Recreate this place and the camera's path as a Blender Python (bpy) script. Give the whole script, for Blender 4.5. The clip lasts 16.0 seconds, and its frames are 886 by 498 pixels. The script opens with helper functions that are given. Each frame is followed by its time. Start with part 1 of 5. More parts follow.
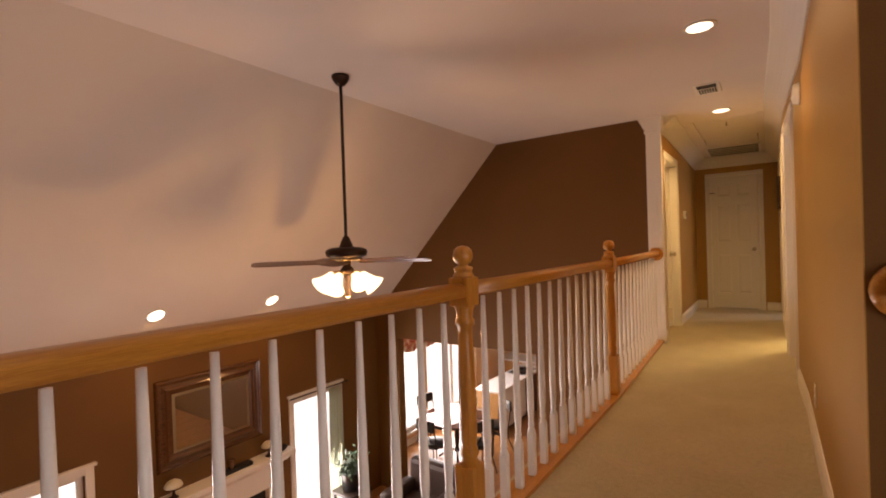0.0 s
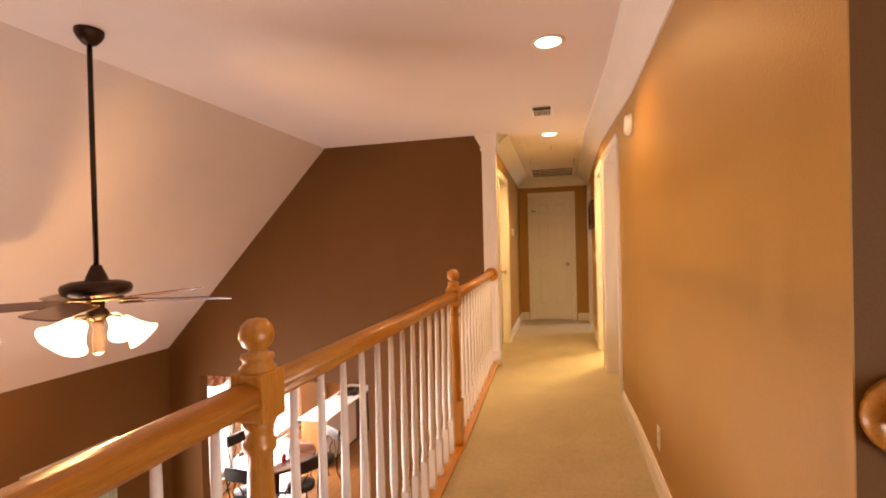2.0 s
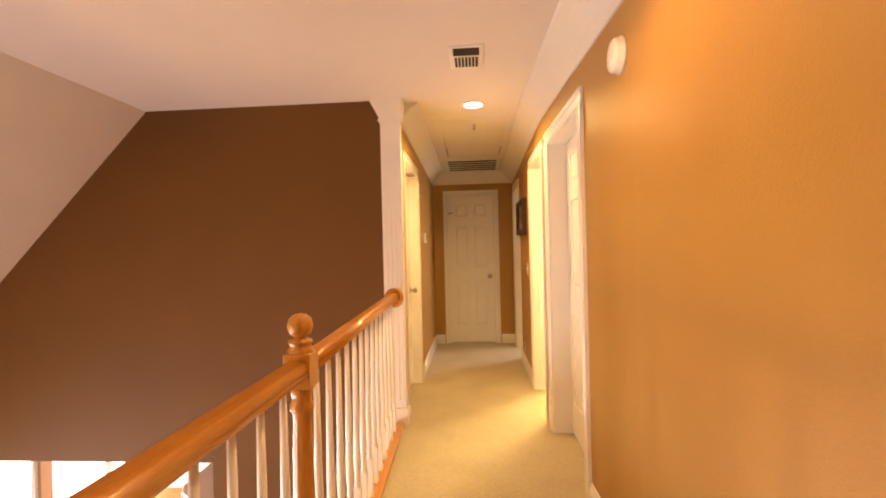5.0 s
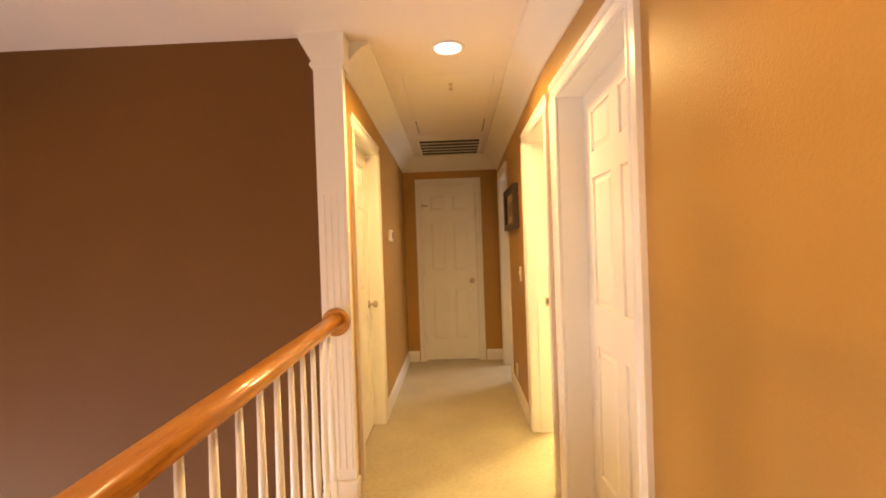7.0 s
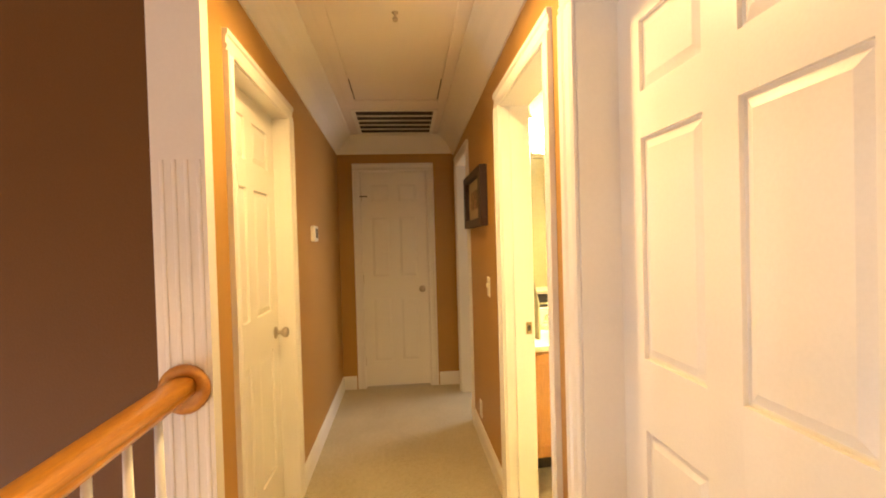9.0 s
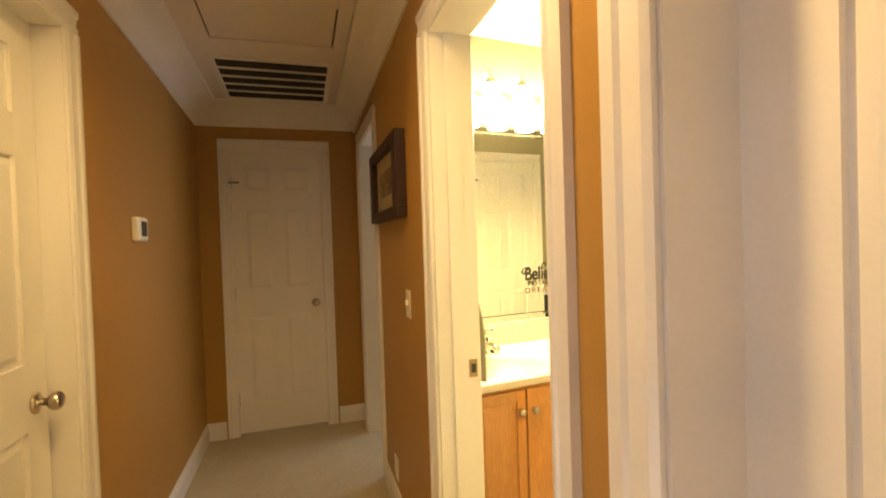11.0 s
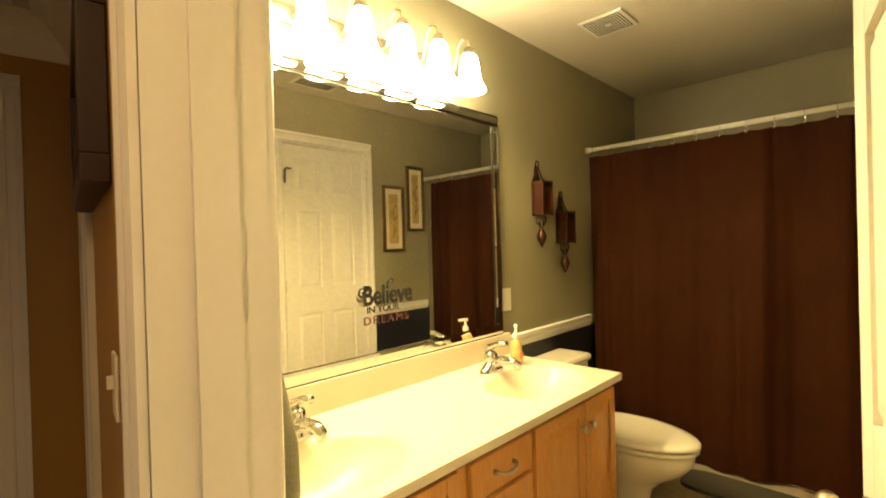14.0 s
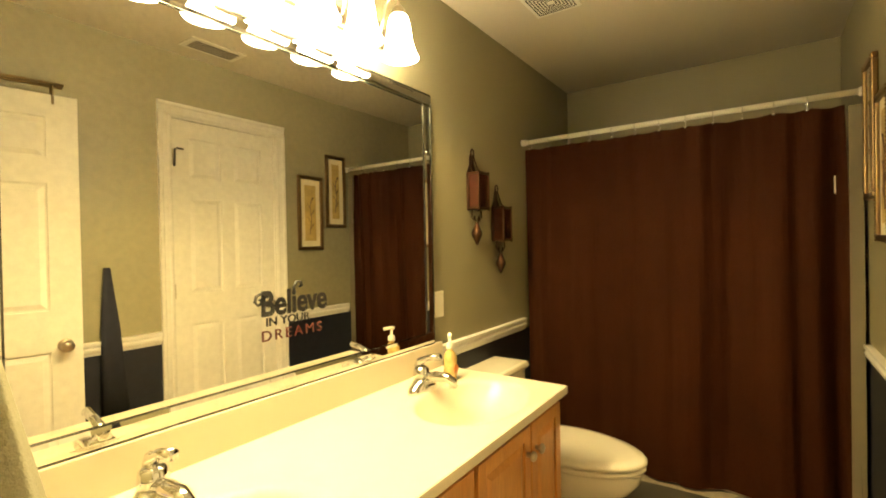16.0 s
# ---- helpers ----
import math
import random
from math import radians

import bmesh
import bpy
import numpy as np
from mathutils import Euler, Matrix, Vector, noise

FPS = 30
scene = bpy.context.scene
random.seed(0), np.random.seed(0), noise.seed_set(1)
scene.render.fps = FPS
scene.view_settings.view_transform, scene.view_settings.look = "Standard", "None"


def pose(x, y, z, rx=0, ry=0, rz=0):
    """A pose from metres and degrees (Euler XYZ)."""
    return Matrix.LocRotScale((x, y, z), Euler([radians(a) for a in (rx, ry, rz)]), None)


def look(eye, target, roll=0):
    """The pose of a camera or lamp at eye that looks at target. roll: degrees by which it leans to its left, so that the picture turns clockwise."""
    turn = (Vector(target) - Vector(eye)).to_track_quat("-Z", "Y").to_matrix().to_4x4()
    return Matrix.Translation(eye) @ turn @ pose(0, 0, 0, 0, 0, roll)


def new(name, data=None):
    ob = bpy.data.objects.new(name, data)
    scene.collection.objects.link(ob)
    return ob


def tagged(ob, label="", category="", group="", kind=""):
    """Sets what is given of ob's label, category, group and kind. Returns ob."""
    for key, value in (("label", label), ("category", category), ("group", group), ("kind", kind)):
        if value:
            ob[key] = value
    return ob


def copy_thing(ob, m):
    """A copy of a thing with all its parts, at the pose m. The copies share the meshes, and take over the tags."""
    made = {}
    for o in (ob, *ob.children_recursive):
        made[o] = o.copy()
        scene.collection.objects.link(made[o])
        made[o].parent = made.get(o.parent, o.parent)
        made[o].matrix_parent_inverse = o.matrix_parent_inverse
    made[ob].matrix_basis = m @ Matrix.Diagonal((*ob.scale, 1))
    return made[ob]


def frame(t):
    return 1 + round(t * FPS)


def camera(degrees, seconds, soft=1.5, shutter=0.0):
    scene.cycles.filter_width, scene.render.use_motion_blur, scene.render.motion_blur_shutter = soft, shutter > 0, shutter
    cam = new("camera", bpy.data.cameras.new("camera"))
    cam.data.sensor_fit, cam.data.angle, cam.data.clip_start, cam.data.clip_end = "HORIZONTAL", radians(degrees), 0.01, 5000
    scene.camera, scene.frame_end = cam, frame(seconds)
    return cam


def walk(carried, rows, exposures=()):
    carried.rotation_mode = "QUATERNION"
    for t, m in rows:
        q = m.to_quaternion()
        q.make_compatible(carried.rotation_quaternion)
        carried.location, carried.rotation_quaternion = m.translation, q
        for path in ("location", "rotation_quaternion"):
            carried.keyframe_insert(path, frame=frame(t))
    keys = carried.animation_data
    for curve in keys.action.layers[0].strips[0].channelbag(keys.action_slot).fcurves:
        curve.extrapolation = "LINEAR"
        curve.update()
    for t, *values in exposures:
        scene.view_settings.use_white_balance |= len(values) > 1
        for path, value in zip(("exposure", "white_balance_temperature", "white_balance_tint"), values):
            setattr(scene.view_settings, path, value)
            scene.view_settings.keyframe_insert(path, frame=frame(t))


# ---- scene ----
cam = camera(87.7, 16.0, soft=1.9)
PATH = [
    (0, (0.185, -0.523, 1.134), (-0.974, 1.106, 1.117), -1.9),
    (0.5, (0.118, -0.415, 1.199), (-0.859, 1.33, 1.18), -1.8),
    (1, (0.025, -0.281, 1.244), (-0.767, 1.555, 1.215), -0.9),
    (1.5, (-0.035, -0.136, 1.262), (-0.675, 1.759, 1.241), -1.4),
    (2, (-0.091, 0.04, 1.285), (-0.595, 1.975, 1.267), -1.4),
    (2.5, (-0.14, 0.23, 1.296), (-0.561, 2.185, 1.27), -1.6),
    (3, (-0.199, 0.455, 1.315), (-0.529, 2.428, 1.281), -1.4),
    (3.5, (-0.219, 0.684, 1.314), (-0.507, 2.663, 1.288), -1.7),
    (4, (-0.222, 0.948, 1.318), (-0.471, 2.932, 1.287), -1.6),
    (4.5, (-0.218, 1.212, 1.316), (-0.414, 3.202, 1.298), -1.6),
    (5, (-0.22, 1.48, 1.322), (-0.359, 3.475, 1.318), -1.4),
    (5.2, (-0.21, 1.578, 1.322), (-0.332, 3.575, 1.324), -1.5),
    (7.5, (-0.206, 2.774, 1.343), (-0.225, 4.774, 1.326), -1.6),
    (8, (-0.215, 3.013, 1.353), (-0.177, 5.013, 1.341), -1.1),
    (8.5, (-0.219, 3.255, 1.359), (-0.113, 5.252, 1.337), -1.2),
    (9, (-0.194, 3.494, 1.365), (-0.022, 5.486, 1.331), -1.6),
    (9.2, (-0.194, 3.599, 1.354), (0.011, 5.588, 1.33), -1.8),
    (11.3, (-0.083, 4.415, 1.346), (0.579, 6.302, 1.315), -1.6),
    (11.5, (-0.061, 4.483, 1.339), (0.654, 6.351, 1.318), -1.4),
    (12, (-0.014, 4.648, 1.332), (0.842, 6.455, 1.332), -1.0),
    (12.5, (0.055, 4.806, 1.343), (1.017, 6.559, 1.327), -1.4),
    (13, (0.115, 4.955, 1.335), (1.175, 6.651, 1.328), -1.6),
    (13.5, (0.169, 5.072, 1.334), (1.333, 6.699, 1.343), -1.6),
    (14, (0.237, 5.164, 1.324), (1.506, 6.709, 1.311), -1.6),
    (14.5, (0.318, 5.245, 1.313), (1.679, 6.710, 1.282), -1.5),
    (15, (0.370, 5.312, 1.314), (1.801, 6.709, 1.288), -1.5),
    (15.5, (0.412, 5.362, 1.311), (1.895, 6.704, 1.297), -1.2),
    (16, (0.444, 5.408, 1.308), (1.948, 6.727, 1.289), -1.1),
]
EXPO = [(0.0, -1.13, 7600, 25), (1.0, -0.76, 7700, 27), (2.5, -0.16, 7800, 28), (4.0, -0.02, 7800, 27), (5.2, -0.08, 7600, 23), (9.2, -0.26, 6900, 14), (11.3, -1.0, 6600, 11),
        (12.5, -1.42, 6700, 12), (13.5, -1.62, 6800, 13), (16.0, -1.60, 6800, 13)]
walk(cam, [(t, look(eye, target, roll)) for t, eye, target, roll in PATH], EXPO)

# ---- world and large lights ----
world = bpy.data.worlds.new("world")
scene.world = world
world.use_nodes = True
wn = world.node_tree.nodes
sky = wn.new("ShaderNodeTexSky")
sky.sky_type, sky.sun_disc, sky.sun_elevation, sky.sun_rotation = "NISHITA", False, radians(40), radians(250)
wn["Background"].inputs["Strength"].default_value = 0.12
world.node_tree.links.new(sky.outputs[0], wn["Background"].inputs["Color"])


def lamp(name, kind, where, watts, colour, size=0.1, target=None, spread=None, size_y=None):
    data = bpy.data.lights.new(name, kind)
    data.energy, data.color = watts, colour
    if kind == "AREA":
        data.size = size
        if size_y:
            data.shape, data.size_y = "RECTANGLE", size_y
    else:
        data.shadow_soft_size = size
    if kind == "SPOT":
        data.spot_size, data.spot_blend = radians(spread or 110), 0.7
    ob = new(name, data)
    ob.matrix_world = look(where, target) if target else Matrix.Translation(where)
    return ob


WARM = (1.0, 0.60, 0.25)
DAY = (0.95, 0.94, 0.96)
lamp("can_lamp", "SPOT", (-0.15, 2.79, 2.40), 52, WARM, 0.06, (-0.15, 2.79, 0), 150)
lamp("can_lamp", "SPOT", (-0.21, 5.12, 2.40), 118, (1.0, 0.66, 0.25), 0.06, (-0.21, 5.12, 0), 160)
# added unseen lamp without a fixture, brightens the start of the gallery
lamp("can_lamp", "SPOT", (-0.15, 0.35, 2.40), 7, WARM, 0.06, (-0.15, 0.35, 0), 150)
lamp("slope_lamp", "SPOT", (-4.55, 1.445, 0.50), 30, WARM, 0.06, (-4.55, 1.445, -3), 140)
lamp("slope_lamp", "SPOT", (-4.55, 2.69, 0.50), 30, WARM, 0.06, (-4.55, 2.69, -3), 140)
lamp("window_light", "AREA", (-4.98, 3.68, -1.75), 120, DAY, 0.75, (0, 3.68, -2.2), size_y=1.7)
lamp("window_light", "AREA", (-4.98, 0.6, -1.75), 170, DAY, 0.75, (0, 0.6, -2.2), size_y=1.7)
lamp("window_light", "AREA", (-5.50, 7.3, -1.55), 220, DAY, 1.9, (0, 7.3, -2.2), size_y=1.9)
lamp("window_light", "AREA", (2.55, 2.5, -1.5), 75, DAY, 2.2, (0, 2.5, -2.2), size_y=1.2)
lamp("window_light", "AREA", (2.55, -0.7, 0.75), 48, DAY, 1.8, (0, -0.4, 0.2), size_y=1.7)
lamp("window_light", "AREA", (1.9, 7.9, 1.5), 34, DAY, 0.8, (0.3, 7.3, 1.0), size_y=1.2)

# ---- materials ----


def nodes_of(name):
    m = bpy.data.materials.new(name)
    m.use_nodes = True
    return m, m.node_tree, m.node_tree.nodes["Principled BSDF"]


def put_in(tree, node, socket, value):
    if isinstance(value, bpy.types.NodeSocket):
        tree.links.new(value, node.inputs[socket])
    else:
        node.inputs[socket].default_value = value


def noise_of(tree, scale, detail=3.0, stretch=(1, 1, 1), rough=0.55):
    tc, mp, nz = (tree.nodes.new(n) for n in ("ShaderNodeTexCoord", "ShaderNodeMapping", "ShaderNodeTexNoise"))
    tree.links.new(tc.outputs["Object"], mp.inputs["Vector"])
    mp.inputs["Scale"].default_value = stretch
    tree.links.new(mp.outputs[0], nz.inputs["Vector"])
    nz.inputs["Scale"].default_value, nz.inputs["Detail"].default_value, nz.inputs["Roughness"].default_value = scale, detail, rough
    return nz.outputs["Fac"]


def ramp(tree, fac, stops):
    r = tree.nodes.new("ShaderNodeValToRGB")
    while len(r.color_ramp.elements) < len(stops):
        r.color_ramp.elements.new(0.5)
    for e, (p, c) in zip(r.color_ramp.elements, stops):
        e.position, e.color = p, (*c, 1)
    tree.links.new(fac, r.inputs[0])
    return r.outputs["Color"]


def mix(tree, fac, a, b, mode="MIX"):
    n = tree.nodes.new("ShaderNodeMix")
    n.data_type, n.blend_type = "RGBA", mode
    for s, v in (("Factor", fac),):
        put_in(tree, n, 0, v)
    for i, v in ((6, a), (7, b)):
        put_in(tree, n, i, v if isinstance(v, bpy.types.NodeSocket) else (*v, 1))
    return n.outputs[2]


def bump_of(tree, bsdf, height, strength, dist):
    b = tree.nodes.new("ShaderNodeBump")
    b.inputs["Strength"].default_value, b.inputs["Distance"].default_value = strength, dist
    tree.links.new(height, b.inputs["Height"])
    tree.links.new(b.outputs[0], bsdf.inputs["Normal"])


def shade(c, k):
    return tuple(min(1.0, v * k) for v in c)


def paint(name, colour, rough=0.5, vary=0.07, grain=180, bump=0.25, metal=0.0, coat=0.0, patch=1.3):
    """Painted or plain surfaces: soft patches, fine grain, light relief."""
    m, tree, b = nodes_of(name)
    big, fine = noise_of(tree, patch, 3), noise_of(tree, grain, 2)
    c1 = ramp(tree, big, [(0.3, shade(colour, 1 - vary)), (0.7, shade(colour, 1 + vary))])
    c2 = ramp(tree, fine, [(0.35, shade((1, 1, 1), 1 - vary * 0.8)), (0.65, (1, 1, 1))])
    put_in(tree, b, "Base Color", mix(tree, 1.0, c1, c2, "MULTIPLY"))
    b.inputs["Roughness"].default_value, b.inputs["Metallic"].default_value = rough, metal
    b.inputs["Coat Weight"].default_value = coat
    b.inputs["Coat Roughness"].default_value = 0.12
    bump_of(tree, b, fine, bump, 0.002)
    return m


def wood(name, dark, light, axis=1, rough=0.3, scale=9, coat=0.3):
    """Varnished wood with grain along one axis."""
    m, tree, b = nodes_of(name)
    st = [7.0, 7.0, 7.0]
    st[axis] = 0.5
    g1, g2 = noise_of(tree, scale, 6, st, 0.65), noise_of(tree, scale * 7, 3, st)
    c1 = ramp(tree, g1, [(0.3, dark), (0.55, shade(light, 0.9)), (0.75, light)])
    c2 = ramp(tree, g2, [(0.4, (0.78, 0.74, 0.7)), (0.6, (1, 1, 1))])
    put_in(tree, b, "Base Color", mix(tree, 0.7, c1, mix(tree, 1.0, c1, c2, "MULTIPLY")))
    put_in(tree, b, "Roughness", rough)
    b.inputs["Coat Weight"].default_value, b.inputs["Coat Roughness"].default_value = coat, 0.1
    bump_of(tree, b, g2, 0.12, 0.001)
    return m


def metal(name, colour, rough=0.2):
    m, tree, b = nodes_of(name)
    n = noise_of(tree, 60, 3)
    put_in(tree, b, "Base Color", ramp(tree, n, [(0.3, shade(colour, 0.9)), (0.7, colour)]))
    put_in(tree, b, "Roughness", rough)
    b.inputs["Metallic"].default_value = 1.0
    return m


def glow(name, colour, strength, base=(0.9, 0.88, 0.82)):
    m, tree, b = nodes_of(name)
    put_in(tree, b, "Base Color", (*base, 1))
    put_in(tree, b, "Emission Color", (*colour, 1))
    put_in(tree, b, "Emission Strength", strength)
    return m


M_WALL = paint("caramel_wall_paint", (0.435, 0.237, 0.056), 0.42, 0.05, 160, 0.35)
M_BROWN = paint("brown_wall_paint", (0.152, 0.069, 0.0175), 0.6, 0.06, 160, 0.35)
M_BROWN.node_tree.nodes["Principled BSDF"].inputs["Specular IOR Level"].default_value = 0.25
M_GREY = paint("grey_olive_wall_paint", (0.265, 0.235, 0.142), 0.45, 0.05, 160, 0.3)
M_NAVY = paint("navy_wall_paint", (0.012, 0.013, 0.02), 0.45, 0.08, 160, 0.3)
M_CEIL = paint("ceiling_paint", (0.76, 0.70, 0.66), 0.75, 0.03, 220, 0.5)
M_TRIM = paint("white_trim_paint", (0.80, 0.77, 0.72), 0.3, 0.025, 90, 0.06)
M_DOOR = paint("white_door_paint", (0.82, 0.79, 0.73), 0.33, 0.03, 120, 0.12)
M_BALUSTER = paint("white_baluster_paint", (0.87, 0.86, 0.84), 0.28, 0.03, 120, 0.08)
M_PLASTIC = paint("white_plastic", (0.80, 0.77, 0.68), 0.35, 0.02, 200, 0.03)
# near-black colour standing in for the shade inside openings
M_DARK = paint("void_shade", (0.02, 0.018, 0.016), 0.7, 0.1)
M_OAKY = wood("oak_handrail_along", (0.44, 0.170, 0.024), (0.62, 0.278, 0.046), 1, 0.30, 9, 0.35)
M_OAKZ = wood("oak_newel_upright", (0.44, 0.170, 0.024), (0.62, 0.278, 0.046), 2, 0.30, 9, 0.35)
M_BRONZE = metal("oil_rubbed_bronze", (0.06, 0.04, 0.03), 0.42)
M_NICKEL = metal("satin_nickel", (0.55, 0.48, 0.38), 0.28)
M_CHROME = metal("chrome", (0.85, 0.85, 0.85), 0.07)
M_BRASS = metal("aged_brass", (0.34, 0.25, 0.13), 0.42)
M_MIRROR = metal("mirror_silver", (0.95, 0.95, 0.91), 0.0)
M_BULB = glow("warm_lamp_glass", (1.0, 0.80, 0.50), 6.5)
M_CANGLOW = glow("can_lamp_lens", (1.0, 0.86, 0.66), 9.0)
M_SHADE = glow("frosted_vanity_glass", (1.0, 0.86, 0.50), 195.0)
M_SKYGLOW = glow("bright_daylight_backdrop", (0.95, 0.98, 1.0), 4.0)


def carpet_material():
    m, tree, b = nodes_of("beige_loop_carpet")
    f1, f2, f3 = noise_of(tree, 260, 3), noise_of(tree, 3.0, 4), noise_of(tree, 40, 3)
    c = ramp(tree, f2, [(0.3, (0.55, 0.47, 0.29)), (0.7, (0.66, 0.57, 0.37))])
    d = ramp(tree, f1, [(0.3, (0.66, 0.63, 0.58)), (0.65, (1, 1, 1))])
    e = ramp(tree, f3, [(0.35, (0.86, 0.85, 0.82)), (0.6, (1, 1, 1))])
    put_in(tree, b, "Base Color", mix(tree, 1.0, mix(tree, 1.0, c, d, "MULTIPLY"), e, "MULTIPLY"))
    put_in(tree, b, "Roughness", 0.95)
    b.inputs["Sheen Weight"].default_value = 0.3
    bump_of(tree, b, f1, 0.9, 0.006)
    return m


M_CARPET = carpet_material()

# ---- geometry helpers ----


def box(bm, x0, x1, y0, y1, z0, z1, bevel=0.0):
    vs = [bm.verts.new((x, y, z)) for z in (z0, z1) for x, y in ((x0, y0), (x1, y0), (x1, y1), (x0, y1))]
    fs = [bm.faces.new([vs[i] for i in f]) for f in ((3, 2, 1, 0), (4, 5, 6, 7), (0, 1, 5, 4), (1, 2, 6, 5), (2, 3, 7, 6), (3, 0, 4, 7))]
    if bevel:
        edges = list({e for f in fs for e in f.edges})
        bmesh.ops.bevel(bm, geom=edges, offset=bevel, segments=2, affect="EDGES", profile=0.5)
    return bm


def prism(bm, poly, axis, a, b):
    """A closed profile pushed along an axis: axis x: (y, z), axis y: (x, z), axis z: (x, y)."""
    put = {"x": lambda p, t: (t, *p), "y": lambda p, t: (p[0], t, p[1]), "z": lambda p, t: (*p, t)}[axis]
    r0, r1 = [bm.verts.new(put(p, a)) for p in poly], [bm.verts.new(put(p, b)) for p in poly]
    n = len(poly)
    fs = [bm.faces.new((r0[i], r0[(i + 1) % n], r1[(i + 1) % n], r1[i])) for i in range(n)]
    fs += [bm.faces.new(r0[::-1]), bm.faces.new(r1)]
    bmesh.ops.recalc_face_normals(bm, faces=fs)
    return bm


def lathe(bm, profile, at=(0, 0, 0), seg=20, axis="z"):
    """A turned shape from (radius, height) rows."""
    rings = []
    for r, h in profile:
        ring = []
        for i in range(seg):
            a = 2 * math.pi * i / seg
            c, s = r * math.cos(a), r * math.sin(a)
            p = {"z": (c, s, h), "y": (c, h, -s), "x": (h, c, s)}[axis]
            ring.append(bm.verts.new((p[0] + at[0], p[1] + at[1], p[2] + at[2])))
        rings.append(ring)
    fs = []
    for p, q in zip(rings, rings[1:]):
        for i in range(seg):
            fs.append(bm.faces.new((p[i], p[(i + 1) % seg], q[(i + 1) % seg], q[i])))
    fs += [bm.faces.new(rings[0][::-1]), bm.faces.new(rings[-1])]
    for f in fs:
        f.smooth = True
    bmesh.ops.recalc_face_normals(bm, faces=fs)
    return bm


def tube(bm, pts, r, seg=10, radii=None):
    """A round bar along points."""
    pts = [Vector(p) for p in pts]
    rings, up = [], None
    for i, p in enumerate(pts):
        d = (pts[min(i + 1, len(pts) - 1)] - pts[max(i - 1, 0)]).normalized()
        if up is None or abs(d.dot(up)) > 0.98:
            up = Vector((0, 0, 1)) if abs(d.z) < 0.9 else Vector((1, 0, 0))
        u = d.cross(up).normalized()
        v = u.cross(d).normalized()
        up = v
        rr = radii[i] if radii else r
        rings.append([bm.verts.new(p + rr * (math.cos(2 * math.pi * k / seg) * u + math.sin(2 * math.pi * k / seg) * v)) for k in range(seg)])
    fs = []
    for a, b in zip(rings, rings[1:]):
        for k in range(seg):
            fs.append(bm.faces.new((a[k], a[(k + 1) % seg], b[(k + 1) % seg], b[k])))
    fs += [bm.faces.new(rings[0][::-1]), bm.faces.new(rings[-1])]
    for f in fs:
        f.smooth = True
    bmesh.ops.recalc_face_normals(bm, faces=fs)
    return bm


def loft(bm, loops):
    rings = [[bm.verts.new((x, y, z)) for x, y in pts] for z, pts in loops]
    fs = []
    n = len(rings[0])
    for p, q in zip(rings, rings[1:]):
        for i in range(n):
            fs.append(bm.faces.new((p[i], p[(i + 1) % n], q[(i + 1) % n], q[i])))
    fs += [bm.faces.new(rings[0][::-1]), bm.faces.new(rings[-1])]
    for f in fs:
        f.smooth = True
    bmesh.ops.recalc_face_normals(bm, faces=fs)
    return bm


def ball(bm, at, r, squash=1.0, seg=16):
    n = 10
    return lathe(bm, [(max(0.0005, r * math.sin(math.pi * i / n)), -r * squash * math.cos(math.pi * i / n)) for i in range(n + 1)], at, seg)


def mesh_of(name, bm, material):
    me = bpy.data.meshes.new(name)
    bm.to_mesh(me)
    bm.free()
    me.materials.append(material)
    return me


def part(name, bm, material, parent, label=""):
    ob = new(name, mesh_of(name, bm, material))
    ob.parent = parent
    return tagged(ob, label)


def single(name, bm, material, label, category, kind="", group=""):
    return tagged(new(name, mesh_of(name, bm, material)), label, category, group, kind)


def thing(name, label, category, group="", kind="", at=(0, 0, 0)):
    ob = new(name)
    ob.empty_display_size = 0.1
    ob.location = at
    return tagged(ob, label, category, group, kind)


def B(*args, **kw):
    return box(bmesh.new(), *args, **kw)


def setting(name, bm, material, label, category="wall"):
    return single(name, bm, material, label, category, "structure")


def holed(bm, axis, t0, t1, a0, a1, z0, z1, holes=()):
    """A wall slab t0..t1 thick that runs a0..a1, with rectangular holes (b0, b1, lo, hi)."""
    def slab(p, q, lo, hi):
        if q - p > 1e-4 and hi - lo > 1e-4:
            box(bm, *((p, q, t0, t1) if axis == "x" else (t0, t1, p, q)), lo, hi)
    at = a0
    for b0, b1, lo, hi in sorted(holes):
        slab(at, b0, z0, z1)
        slab(b0, b1, z0, lo)
        slab(b0, b1, hi, z1)
        at = b1
    slab(at, a1, z0, z1)
    return bm

# ---- large structure ----
GROUND, ROOM = -2.74, -0.30
XR, XF, XL = 0.36, 0.305, -0.785      # gallery wall, far hall wall, left hall wall
YG, YE = 4.92, 7.86                  # gable wall, end wall
CE, CB = 2.445, 2.475                # ceilings: hall, bathroom

setting("floor", B(-0.86, 0.44, -2.2, YE + 0.1, -0.30, 0.0), M_CARPET, "beige loop-pile carpet on the upstairs gallery and hall", "floor")


def lean(bm):
    """The gallery wall runs in by a few centimetres towards the hall."""
    for v in bm.verts:
        v.co.x += (XF - XR) * min(1.0, max(0.0, (v.co.y - 3.2) / 1.75))
    return bm


